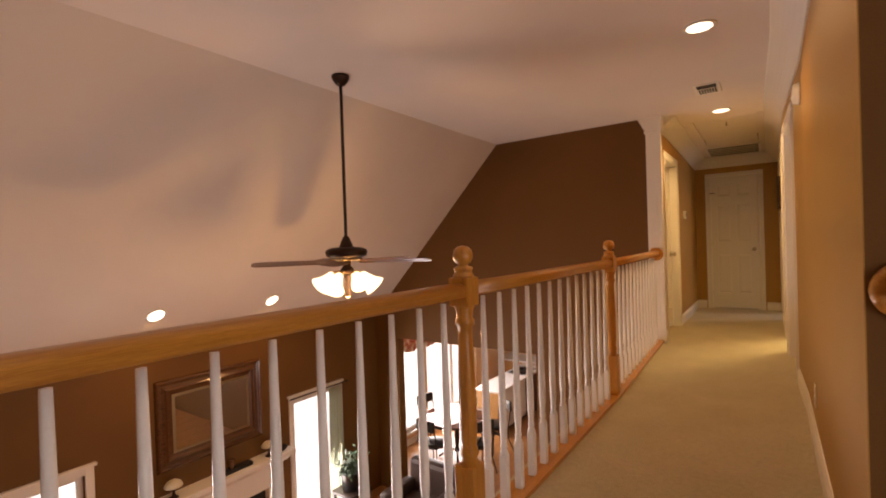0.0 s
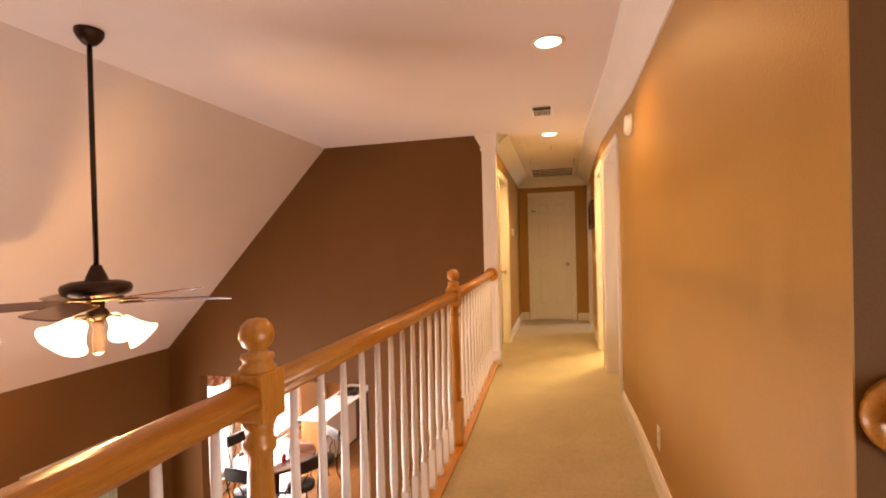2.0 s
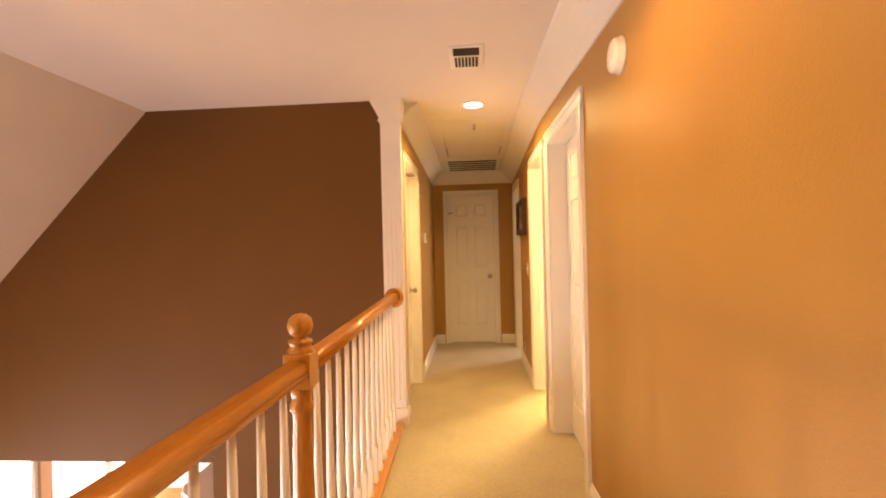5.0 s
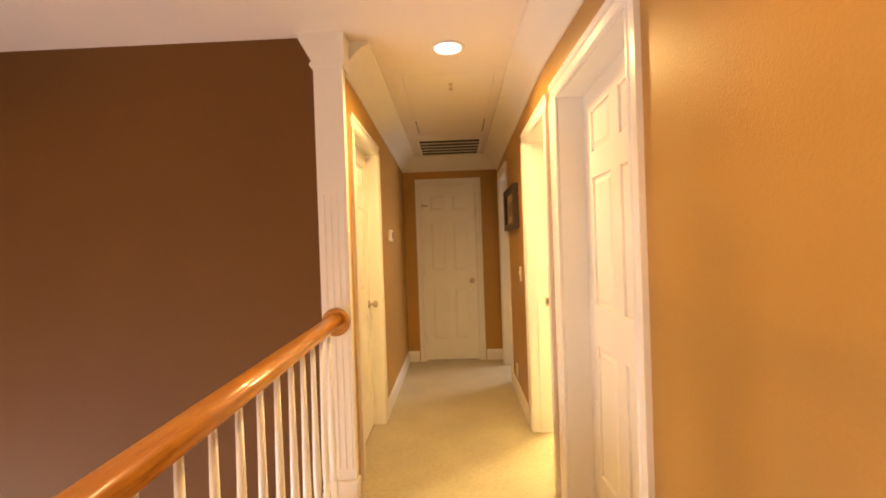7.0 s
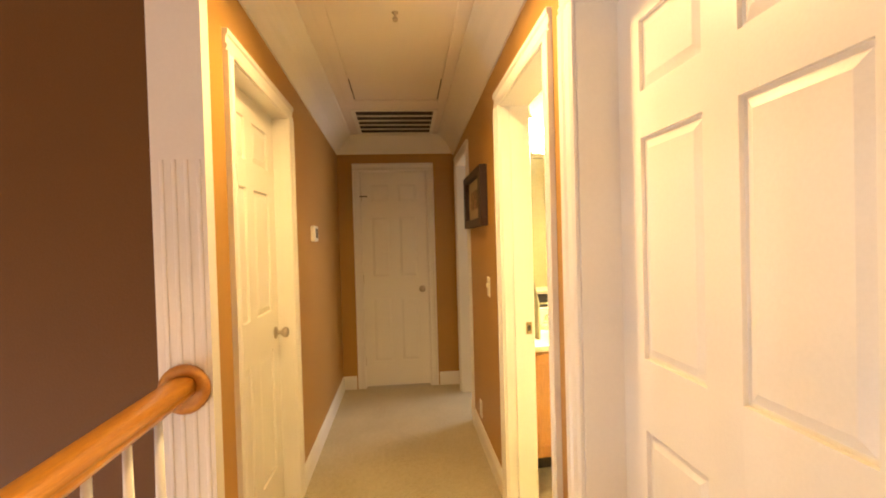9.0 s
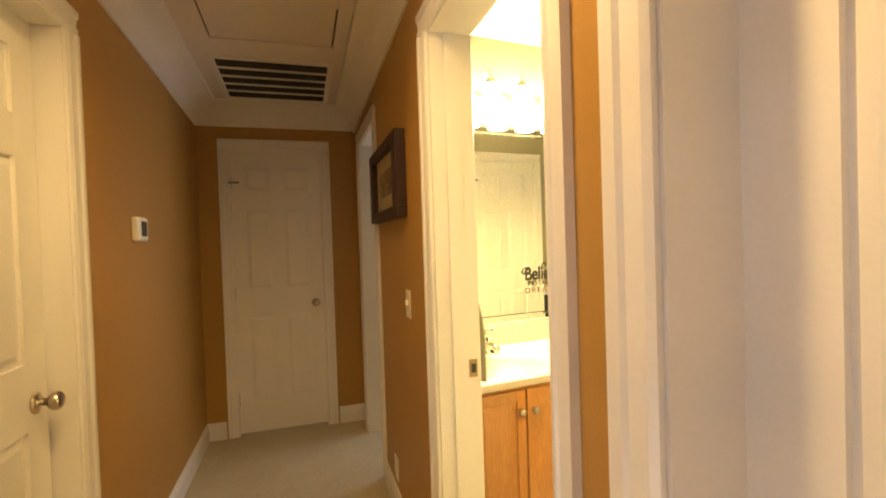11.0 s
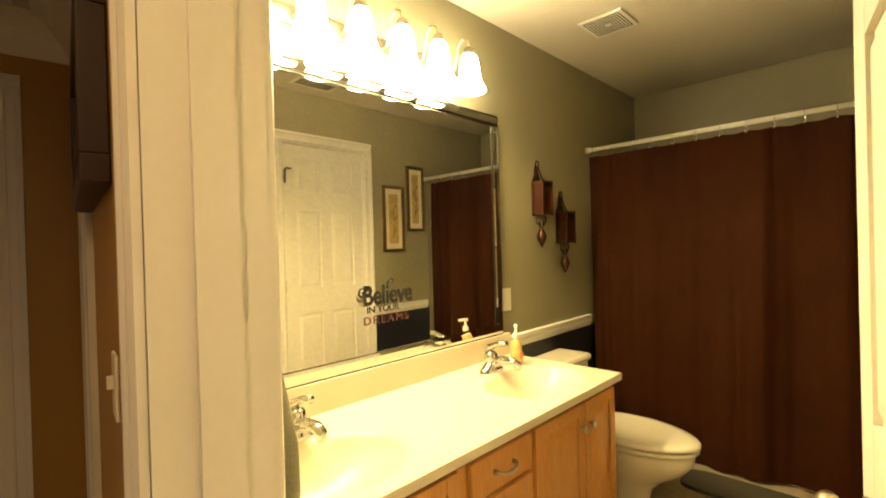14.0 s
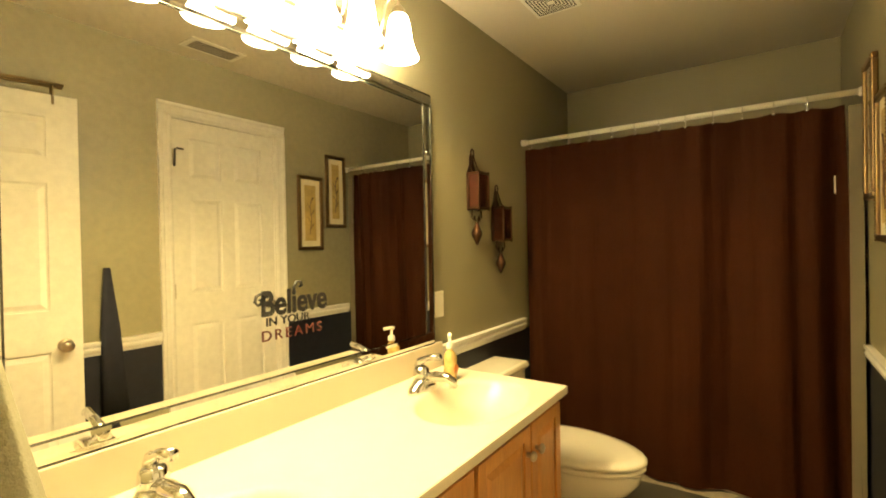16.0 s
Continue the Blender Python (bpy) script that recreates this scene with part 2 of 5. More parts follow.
bm = holed(bmesh.new(), "y", XR, XR + 0.14, 1.05, 3.2, -0.30, CE)
box(bm, XR, XR + 0.003, 0.93, 1.05, -0.30, CE)
holed(bm, "y", XR, XR + 0.14, 3.2, 4.95, -0.30, CE, [(3.92, 4.79, -0.01, 2.05)])
holed(bm, "y", XR, XR + 0.14, 4.95, YE, -0.30, CE, [(5.017, 5.79, -0.01, 2.05), (6.93, 7.62, -0.01, 2.05)])
setting("wall_hall_right", lean(bm), M_WALL, "caramel-orange painted gallery and hall wall with door openings", "wall")
setting("wall_hall_left", holed(bmesh.new(), "y", XL - 0.13, XL, 4.937, YE, -0.30, CE, [(5.19, 6.01, -0.01, 2.05)]), M_WALL, "caramel-orange painted hall wall with a door opening", "wall")
setting("wall_hall_end", holed(bmesh.new(), "x", YE, YE + 0.12, XL - 0.13, XF + 0.14, -0.30, CE, [(-0.585, 0.045, -0.01, 2.04)]), M_WALL, "caramel-brown painted end wall of the hall", "wall")
setting("wall_stair", B(XR + 0.003, 2.6, 0.93, 1.05, GROUND, CE), M_BROWN, "dark brown painted wall beside the stairwell", "wall")

# gable wall with the wide opening to the breakfast room below
bm = bmesh.new()
holed(bm, "x", YG, YG + 0.13, -5.08, XL - 0.12, GROUND, 0.03, [(-4.61, -2.29, GROUND, ROOM)])
prism(bm, [(-5.08, 0.03), (XL - 0.12, 0.03), (XL - 0.12, CE), (-2.76, CE)], "y", YG, YG + 0.13)
setting("wall_gable", bm, M_BROWN, "dark brown painted gable wall under the sloped ceiling", "wall")
setting("wall_fireplace", holed(bmesh.new(), "y", -5.22, -5.08, -2.2, YG + 0.13, GROUND, 0.2, [(0.21, 0.99, GROUND + 0.05, -0.90), (3.29, 4.07, GROUND + 0.05, -0.90)]), M_BROWN, "dark brown painted living room wall with tall windows", "wall")
setting("wall_back", B(-5.22, 2.6, -2.3, -2.2, GROUND, CE), M_BROWN, "brown painted wall behind the gallery", "wall")
setting("wall_foyer", holed(bmesh.new(), "y", 2.6, 2.7, -2.3, 1.05, GROUND, CE, [(-1.6, 0.2, -0.1, 1.6)]), M_BROWN, "dark brown painted stairwell wall with a tall window", "wall")
setting("backdrop", B(3.3, 3.35, -2.6, 1.2, -0.8, 2.4), M_SKYGLOW, "overexposed daylight outside the stairwell window", "backdrop")
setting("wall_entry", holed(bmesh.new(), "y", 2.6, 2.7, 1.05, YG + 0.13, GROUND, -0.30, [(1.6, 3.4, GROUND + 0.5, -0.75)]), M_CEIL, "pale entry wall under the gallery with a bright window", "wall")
setting("wall_gable_under", B(XL - 0.12, 2.7, YG, YG + 0.13, GROUND, -0.30), M_BROWN, "brown painted wall under the hall", "wall")
setting("ceiling_gallery", B(-2.76, 2.7, -2.3, YG + 0.13, CE, CE + 0.1), M_CEIL, "smooth off-white flat ceiling over the gallery", "ceiling")
setting("ceiling_hall", B(XL - 0.2, 0.45, YG + 0.13, YE + 0.12, CE, CE + 0.1), M_CEIL, "off-white hall ceiling", "ceiling")
bm = prism(bmesh.new(), [(-2.76, CE), (-5.22, -0.115), (-5.22, 0.0), (-2.76, CE + 0.1)], "y", -2.3, YG + 0.13)
setting("ceiling_slope", bm, M_CEIL, "off-white sloped living room ceiling", "ceiling")


def drop(y):
    """The hall ceiling sinks slightly towards its end."""
    return -0.038 * max(0.0, y - 5.35)


# sag the hall ceiling
for ob in scene.objects:
    if ob.name == "ceiling_hall":
        for v in ob.data.vertices:
            v.co.z += drop(v.co.y)

CROWN = [(0, -0.155), (0.010, -0.155), (0.016, -0.146), (0.028, -0.130), (0.042, -0.106), (0.06, -0.08), (0.082, -0.057), (0.106, -0.038), (0.130, -0.024), (0.146, -0.017), (0.152, -0.010), (0.152, 0), (0, 0)]
BASE = [(0, 0), (0.015, 0), (0.015, 0.085), (0.011, 0.1), (0.007, 0.108), (0.006, 0.12), (0, 0.122)]


def run_y(name, profile, x, side, y0, y1, z, material, label, category, sag=False):
    """A moulding along y on a wall at x; side: +1 into +x."""
    bm = bmesh.new()
    cuts = [y0] + [c for c in (3.2, 4.95, 5.35) if y0 < c < y1] + [y1]
    for a, b in zip(cuts, cuts[1:]):
        prism(bm, [(x + side * p, z + q) for p, q in profile], "y", a, b)
    if sag:
        for v in bm.verts:
            if x == XR:
                v.co.z = CE + (v.co.z - CE) * (1.38 - 0.30 * min(1.0, max(0.0, (v.co.y - 3.2) / 1.75)))
            v.co.z += drop(v.co.y)
    if x == XR:
        lean(bm)
    return setting(name, bm, material, label, category)


def run_x(name, profile, y, side, x0, x1, z, material, label, category):
    return setting(name, prism(bmesh.new(), [(y + side * p, z + q) for p, q in profile], "x", x0, x1), material, label, category)


W = "glossy white crown moulding under the ceiling"
run_y("trim_crown", CROWN, XR, -1, 0.93, YE, CE, M_TRIM, W, "crown moulding", True)
run_y("trim_crown", CROWN, XL, 1, 4.99, YE, CE, M_TRIM, W, "crown moulding", True)
run_x("trim_crown", CROWN, YE, -1, XL, XF, CE + drop(YE), M_TRIM, W, "crown moulding")
W = "white painted baseboard along the carpet"
run_y("baseboard", BASE, XR, -1, 0.93, 3.846, 0, M_TRIM, W, "baseboard")
run_y("baseboard", BASE, XF, -1, 5.87, 6.855, 0, M_TRIM, W, "baseboard")
run_y("baseboard", BASE, XL, 1, 6.085, YE, 0, M_TRIM, W, "baseboard")
run_x("baseboard", BASE, YE, -1, XL, -0.66, 0, M_TRIM, W, "baseboard")
run_x("baseboard", BASE, YE, -1, 0.12, XF, 0, M_TRIM, W, "baseboard")

# pilaster where the railing meets the hall
pil = thing("pilaster", "white fluted pilaster with a small capital", "pilaster", kind="structure")
part("shaft", B(-0.905, -0.755, 4.88, 4.935, -0.30, 2.275), M_TRIM, pil)
for i in range(4):
    part("flute", prism(bmesh.new(), [(-0.884 + i * 0.034, 4.881), (-0.880 + i * 0.034, 4.8775), (-0.872 + i * 0.034, 4.8775), (-0.868 + i * 0.034, 4.881)], "z", 0.2, 1.62), M_TRIM, pil)
part("plinth", B(-0.915, -0.742, 4.868, 4.937, 0, 0.14, bevel=0.006), M_TRIM, pil)
part("capital", prism(bmesh.new(), [(-0.915, 2.27), (-0.748, 2.27), (-0.74, 2.29), (-0.74, CE), (-0.985, CE), (-0.975, 2.42), (-0.91, 2.30), (-0.922, 2.285)], "y", 4.865, 4.99), M_TRIM, pil)

# ---- doors ----


def casing_set(parent, axis, wall, side, a0, a1, top, w=0.075):
    """Casing round an opening a0..a1 on the wall face, standing out to side."""
    prof = [(0, 0), (0.010, 0), (0.016, 0.012), (0.016, 0.02), (0.011, 0.026), (0.013, 0.05), (0.019, 0.058), (0.019, w), (0, w)]
    for s, a in ((-1, a0), (1, a1)):
        pts = [(wall + side * d, a + s * q) if axis == "y" else (a + s * q, wall + side * d) for d, q in prof]
        part("casing", prism(bmesh.new(), pts, "z", 0, top), M_TRIM, parent)
    pts = [(wall + side * d, top + q) for d, q in prof]
    part("casing", prism(bmesh.new(), pts, axis, a0 - w, a1 + w), M_TRIM, parent)


def jamb_set(parent, axis, t0, t1, a0, a1, top, th=0.018):
    def bx(p, q, lo, hi):
        return B(*((t0, t1, p, q) if axis == "y" else (p, q, t0, t1)), lo, hi)
    part("jamb", bx(a0, a0 + th, 0, top), M_TRIM, parent)
    part("jamb", bx(a1 - th, a1, 0, top), M_TRIM, parent)
    part("jamb", bx(a0 + th, a1 - th, top - th, top), M_TRIM, parent)


def leaf(parent, m, w, h, knob_x, hinges=True, knob_z=0.915):
    """A six-panel door leaf: local x across from the hinge, y thickness, z up."""
    th, core = 0.035, 0.013
    o0, o1 = (th - core) / 2, (th + core) / 2
    st, mid = 0.105 * w / 0.76, 0.095 * w / 0.76
    pw = (w - 2 * st - mid) / 2
    rows = [(0.24, 0.845), (1.035, 1.615), (1.735, h - 0.105)]
    bm = bmesh.new()
    box(bm, 0.001, w - 0.001, o0, o1, 0.012, h - 0.002)
    for a, b in ((0, st), (st + pw, st + pw + mid), (w - st, w)):
        box(bm, a, b, 0, th, 0.01, h)
    zs = [0.01] + [z for r in rows for z in r] + [h]
    for lo, hi in zip(zs[::2], zs[1::2]):
        for a in (st, st + pw + mid):
            box(bm, a, a + pw, 0.0002, th - 0.0002, lo, hi)
    body = part("leaf", bm, M_DOOR, parent)
    body.matrix_local = m
    for lo, hi in rows:
        for a in (st, st + pw + mid):
            bm = bmesh.new()
            for y0, y1 in ((o0, 0.002), (o1, th - 0.002)):
                g, k = 0.009, 0.032
                r0 = [bm.verts.new((x, y0, z)) for x, z in ((a + g, lo + g), (a + pw - g, lo + g), (a + pw - g, hi - g), (a + g, hi - g))]
                r1 = [bm.verts.new((x, y1, z)) for x, z in ((a + k, lo + k), (a + pw - k, lo + k), (a + pw - k, hi - k), (a + k, hi - k))]
                fs = [bm.faces.new((r0[i], r0[(i + 1) % 4], r1[(i + 1) % 4], r1[i])) for i in range(4)] + [bm.faces.new(r1)]
                if y0 < y1:
                    bmesh.ops.reverse_faces(bm, faces=fs)
            part("panel", bm, M_DOOR, body)
    for s in (-1, 1):
        y = 0 if s < 0 else th
        bm = lathe(bmesh.new(), [(0.031, y), (0.031, y + s * 0.005), (0.022, y + s * 0.009), (0.011, y + s * 0.012), (0.011, y + s * 0.03), (0.02, y + s * 0.036), (0.0275, y + s * 0.047), (0.026, y + s * 0.058), (0.018, y + s * 0.066), (0.004, y + s * 0.068)], (knob_x, 0, knob_z), 18, "y")
        part("knob", bm, M_NICKEL, body, "satin nickel door knob")
    if hinges:
        for z in (0.25, 1.02, 1.80):
            part("hinge", lathe(bmesh.new(), [(0.005, z - 0.045), (0.007, z - 0.043), (0.007, z + 0.043), (0.005, z + 0.045)], (-0.003, -0.004, 0), 8), M_NICKEL, body)
    return body


d = thing("door_1", "white six-panel closet door with a nickel knob, closed, at the end of the hall", "door", kind="structure")
casing_set(d, "x", YE, -1, -0.573, 0.033, 2.032)
jamb_set(d, "x", YE + 0.001, YE + 0.119, -0.584, 0.044, 2.04, 0.012)
leaf(d, pose(-0.572, YE + 0.012, 0.005), 0.604, 2.022, 0.55)
part("latch", tube(bmesh.new(), [(-0.585, YE - 0.025, 1.80), (-0.56, YE - 0.03, 1.80), (-0.515, YE - 0.03, 1.80)], 0.005, 8), M_BRONZE, d, "dark flip latch high on the door edge")

d = thing("door_2", "white six-panel door, closed, in the left hall wall", "door", kind="structure")
casing_set(d, "y", XL, 1, 5.20, 5.995, 2.035)
jamb_set(d, "y", XL - 0.129, XL + 0.001, 5.191, 6.009, 2.049)
leaf(d, pose(XL - 0.075, 5.211, 0.005, 0, 0, 90), 0.776, 2.024, 0.71)
part("hinge", B(XL - 0.02, XL - 0.012, 5.206, 5.23, 1.76, 1.86), M_NICKEL, d)

d = thing("door_3", "white six-panel door, closed, recessed in the gallery wall", "door", kind="structure")
casing_set(d, "y", XR, -1, 3.932, 4.778, 2.035, 0.085)
jamb_set(d, "y", XR + 0.001, XR + 0.175, 3.921, 4.789, 2.049)
for c in d.children:
    for v in c.data.vertices:
        v.co.x += (XF - XR) * (v.co.y - 3.2) / 1.75
leaf(d, pose(0.433, 4.771, 0.005, 0, 0, -90), 0.832, 2.024, 0.765, hinges=False)

d = thing("door_4", "white six-panel bathroom door standing open into the bathroom", "door", kind="structure")
casing_set(d, "y", XF, -1, 5.030, 5.776, 2.035)
casing_set(d, "y", XF + 0.14, 1, 5.030, 5.776, 2.035)
jamb_set(d, "y", XF + 0.001, XF + 0.139, 5.018, 5.789, 2.049)
part("stop", B(XF + 0.05, XF + 0.10, 5.760, 5.772, 0, 2.03), M_TRIM, d)
part("stop", B(XF + 0.045, XF + 0.09, 5.0362, 5.058, 0, 2.03, bevel=0.003), M_TRIM, d)
leaf(d, pose(XF + 0.155, 5.073, 0.005, 0, 0, 14.6), 0.85, 2.024, 0.785, knob_z=0.87)
bm = B(XF + 0.108, XF + 0.136, 5.767, 5.7705, 0.885, 0.945)
part("strike_plate", bm, M_BRASS, d, "brass strike plate")
# no real hole: a dark block coloured like its shade
part("strike_hole", B(XF + 0.114, XF + 0.130, 5.7655, 5.7680, 0.90, 0.93), M_DARK, d)

rk = thing("over_door_rack", "thin brass over-door hook bar on the open bathroom door", "door rack")
for x in (0.10, 0.76):
    part("hanger", tube(bmesh.new(), [(x, -0.006, 1.95), (x, -0.006, 2.075), (x, 0.041, 2.075), (x, 0.041, 1.98)], 0.005, 6), M_BRASS, rk)
part("bar", tube(bmesh.new(), [(0.06, 0.043, 2.073), (0.80, 0.043, 2.073)], 0.007, 8), M_BRASS, rk)
part("back_bar", tube(bmesh.new(), [(0.06, -0.008, 2.073), (0.80, -0.008, 2.073)], 0.007, 8), M_BRASS, rk)
rk.matrix_world = pose(XF + 0.155, 5.073, 0.005, 0, 0, 14.6)

d = thing("door_5", "white cased doorway to a daylit bedroom at the end of the hall", "door", kind="structure")
casing_set(d, "y", XF, -1, 6.944, 7.606, 2.035)
jamb_set(d, "y", XF + 0.001, XF + 0.139, 6.931, 7.619, 2.049)
part("strike_plate", B(XF + 0.09, XF + 0.12, 7.596, 7.6015, 0.885, 0.945), M_BRASS, d)

# room beyond the end doorway, and closets behind the closed doors
bm = B(0.445, 2.2, 8.6, 8.7, 0, CE)
box(bm, 2.2, 2.3, 6.95, 8.7, 0, CE)
setting("wall_bedroom", bm, M_CEIL, "pale painted bedroom wall", "wall")
setting("floor_bedroom", B(0.44, 2.3, 6.955, 8.7, -0.1, -0.002), M_CARPET, "beige bedroom carpet", "floor")
setting("ceiling_bedroom", B(0.445, 2.3, 7.02, 8.7, CE, CE + 0.1), M_CEIL, "white bedroom ceiling", "ceiling")
bm = B(XR + 0.13, 2.6, 3.7, 3.8, 0, CE)
box(bm, 1.3, 1.4, 3.8, 5.0, 0, CE)
setting("wall_closet", bm, M_CEIL, "plain painted wall behind the closed door", "wall")

# ---- gallery railing ----
XB = -0.77
rail = thing("gallery_railing", "varnished oak handrail with turned newels and white balusters", "railing")
RAILP = [(-0.033, -0.012), (0.033, -0.012), (0.037, -0.002), (0.033, 0.004), (0.038, 0.012), (0.036, 0.026), (0.026, 0.036), (0.010, 0.040), (-0.010, 0.040), (-0.026, 0.036), (-0.036, 0.026), (-0.038, 0.012), (-0.033, 0.004), (-0.037, -0.002)]
ZR = 0.950


def skew(bm):
    """The last stretch of railing runs out to the pilaster."""
    for v in bm.verts:
        k = max(0.0, v.co.y - 2.92) / 1.95
        v.co.x -= 0.062 * k
        v.co.z += 0.010 * k
    return bm


for a, b in ((-2.2, 0.905), (0.989, 2.84), (2.924, 4.872)):
    bm = skew(prism(bmesh.new(), [(XB + p, ZR + q) for p, q in RAILP], "y", a, b))
    for f in bm.faces:
        f.smooth = len(f.verts) == 4
    part("handrail", bm, M_OAKY, rail, "varnished oak handrail")
for a, b in ((-2.2, 2.92), (2.92, 4.868)):
    part("shoe", skew(B(XB - 0.055, XB + 0.055, a, b, 0.0, 0.022)), M_OAKY, rail, "varnished oak base strip")
part("rosette", lathe(bmesh.new(), [(0.072, 4.878), (0.072, 4.864), (0.066, 4.856), (0.056, 4.852), (0.048, 4.856), (0.002, 4.857)], (XB - 0.062, 0.003, ZR + 0.01), 24, "y"), M_OAKY, rail, "round oak wall rosette")


def newel(y):
    n = part("newel_post", B(XB - 0.042, XB + 0.042, y - 0.042, y + 0.042, 0, 0.30, bevel=0.004), M_OAKZ, rail, "square-blocked turned oak newel post")
    part("newel_block", B(XB - 0.042, XB + 0.042, y - 0.042, y + 0.042, 0.902, 1.010, bevel=0.005), M_OAKZ, n)
    part("newel_shaft", lathe(bmesh.new(), [(0.041, 0.295), (0.030, 0.325), (0.035, 0.335), (0.036, 0.35), (0.030, 0.37), (0.034, 0.42), (0.033, 0.62), (0.028, 0.79), (0.029, 0.822), (0.037, 0.832), (0.037, 0.847), (0.030, 0.858), (0.032, 0.88), (0.041, 0.903)], (XB, y, 0), 20), M_OAKZ, n)
    part("finial", lathe(bmesh.new(), [(0.040, 1.008), (0.041, 1.017), (0.034, 1.025), (0.032, 1.033), (0.037, 1.039), (0.036, 1.047), (0.02, 1.053), (0.02, 1.059), (0.032, 1.067), (0.0385, 1.083), (0.039, 1.095), (0.034, 1.113), (0.02, 1.126), (0.002, 1.130)], (XB, y, 0), 24), M_OAKZ, n, "turned oak ball finial")


newel(0.947)
newel(2.882)


def baluster_mesh():
    bm = bmesh.new()
    box(bm, -0.016, 0.016, -0.016, 0.016, 0.02, 0.225)
    lathe(bm, [(0.0155, 0.22), (0.0185, 0.235), (0.012, 0.25), (0.0155, 0.258), (0.0155, 0.265), (0.0125, 0.275), (0.0165, 0.34), (0.0165, 0.40), (0.0125, 0.66), (0.0095, 0.925)], (0, 0, 0), 12)
    return mesh_of("baluster", bm, M_BALUSTER)


me = baluster_mesh()
ys = [0.947 - 0.138 * i for i in range(1, 23)] + [0.947 + 0.1382 * i for i in range(1, 14)] + [2.882 + 0.1413 * i for i in range(1, 14)]
for y in ys:
    ob = new("baluster", me)
    ob.parent, ob.location = rail, (XB - 0.032 * max(0.0, y - 2.92), y, 0)

# stair side railing at the wall corner
srail = thing("stair_railing", "oak handrail with white balusters beside the stairwell", "railing")
XS = 0.435
bm = prism(bmesh.new(), [(XS + p, ZR + 0.045 + q) for p, q in RAILP], "y", -2.2, 0.912)
for f in bm.faces:
    f.smooth = len(f.verts) == 4
part("handrail", bm, M_OAKY, srail)
part("rosette", lathe(bmesh.new(), [(0.068, 0.931), (0.068, 0.918), (0.062, 0.910), (0.053, 0.906), (0.045, 0.911), (0.002, 0.911)], (XS, 0, ZR + 0.045), 24, "y"), M_OAKY, srail, "round oak wall rosette")
part("shoe", B(XS - 0.05, XS + 0.05, -2.2, 0.93, 0.0, 0.022, bevel=0.005), M_OAKY, srail)
for i in range(1, 22):
    ob = new("baluster", me)
    ob.parent, ob.location = srail, (XS, 0.93 - 0.138 * i, 0)
setting("floor_landing", B(0.44, 0.62, -2.2, 0.93, -0.30, 0.0), M_CARPET, "carpeted edge of the landing", "floor")
setting("ceiling_entry", B(0.44, 2.6, 1.05, YG, -0.42, -0.31), M_CEIL, "white entry ceiling under the upstairs rooms", "ceiling")

M_FRAME = wood("dark_walnut_frame", (0.012, 0.007, 0.005), (0.03, 0.016, 0.010), 2, 0.45, 12, 0.0)

# ---- ceiling and wall fixtures of the gallery and hall ----


def can_light(at, tilt=0.0, label="round recessed ceiling light with a white trim ring, lit"):
    d = thing("recessed_light", label, "ceiling light", "recessed lights", at=at)
    d.rotation_euler = (0, tilt, 0)
    part("trim_ring", lathe(bmesh.new(), [(0.096, 0.0), (0.096, -0.006), (0.084, -0.010), (0.074, -0.006), (0.074, 0.0)], (0, 0, 0), 28), M_TRIM, d)
    part("lens", lathe(bmesh.new(), [(0.074, -0.001), (0.074, -0.005), (0.002, -0.008)], (0, 0, 0), 28), M_CANGLOW, d, "glowing lamp lens")


can_light((-0.15, 2.79, CE))
can_light((-0.21, 5.12, CE))
for y in (1.445, 2.69):
    can_light((-4.575, y, 0.557), radians(-46), "recessed light in the sloped ceiling, lit")

d = thing("supply_vent", "small white ceiling air register with dark slots", "air vent", at=(-0.245, 4.20, CE))
part("frame", B(-0.10, 0.10, -0.165, 0.165, -0.008, 0.0, bevel=0.003), M_TRIM, d)
# dark sheet gives the slots their shade by colour, no depth behind
part("slot_bed", B(-0.075, 0.075, -0.135, 0.135, -0.0095, -0.0075), M_DARK, d)
for i in range(8):
    part("louver", B(-0.075 + i * 0.0205, -0.069 + i * 0.0205, -0.02, 0.135, -0.012, -0.0095), M_TRIM, d)
part("louver", B(-0.075, 0.075, -0.035, -0.02, -0.012, -0.0095), M_TRIM, d)

smoke = thing("smoke_alarm", "round white smoke alarm on the caramel wall", "smoke alarm", at=(XR, 3.30, 2.045))
part("body", lathe(bmesh.new(), [(0.072, -0.001), (0.072, -0.012), (0.066, -0.016), (0.066, -0.03), (0.058, -0.04), (0.02, -0.044), (0.002, -0.044)], (0, 0, 0), 28, "x"), M_PLASTIC, smoke)
part("test_button", lathe(bmesh.new(), [(0.014, -0.042), (0.013, -0.047), (0.002, -0.048)], (0, 0, -0.025), 14, "x"), M_PLASTIC, smoke)


def wall_plate(x, side, y, z, name, label, category, w=0.07, h=0.115, parts=("toggle",)):
    d = thing(name, label, category, at=(x, y, z))
    part("plate", B(*sorted((0, side * 0.006)), -w / 2, w / 2, -h / 2, h / 2, bevel=0.002), M_PLASTIC, d)
    for p in parts:
        if p == "toggle":
            part("toggle", B(*sorted((side * 0.006, side * 0.016)), -0.006, 0.006, -0.004, 0.018), M_PLASTIC, d)
        else:
            for zz in (-0.028, 0.014):
                part("socket", B(*sorted((side * 0.005, side * 0.0085)), -0.016, 0.016, zz, zz + 0.026, bevel=0.001), M_PLASTIC, d)
    return d


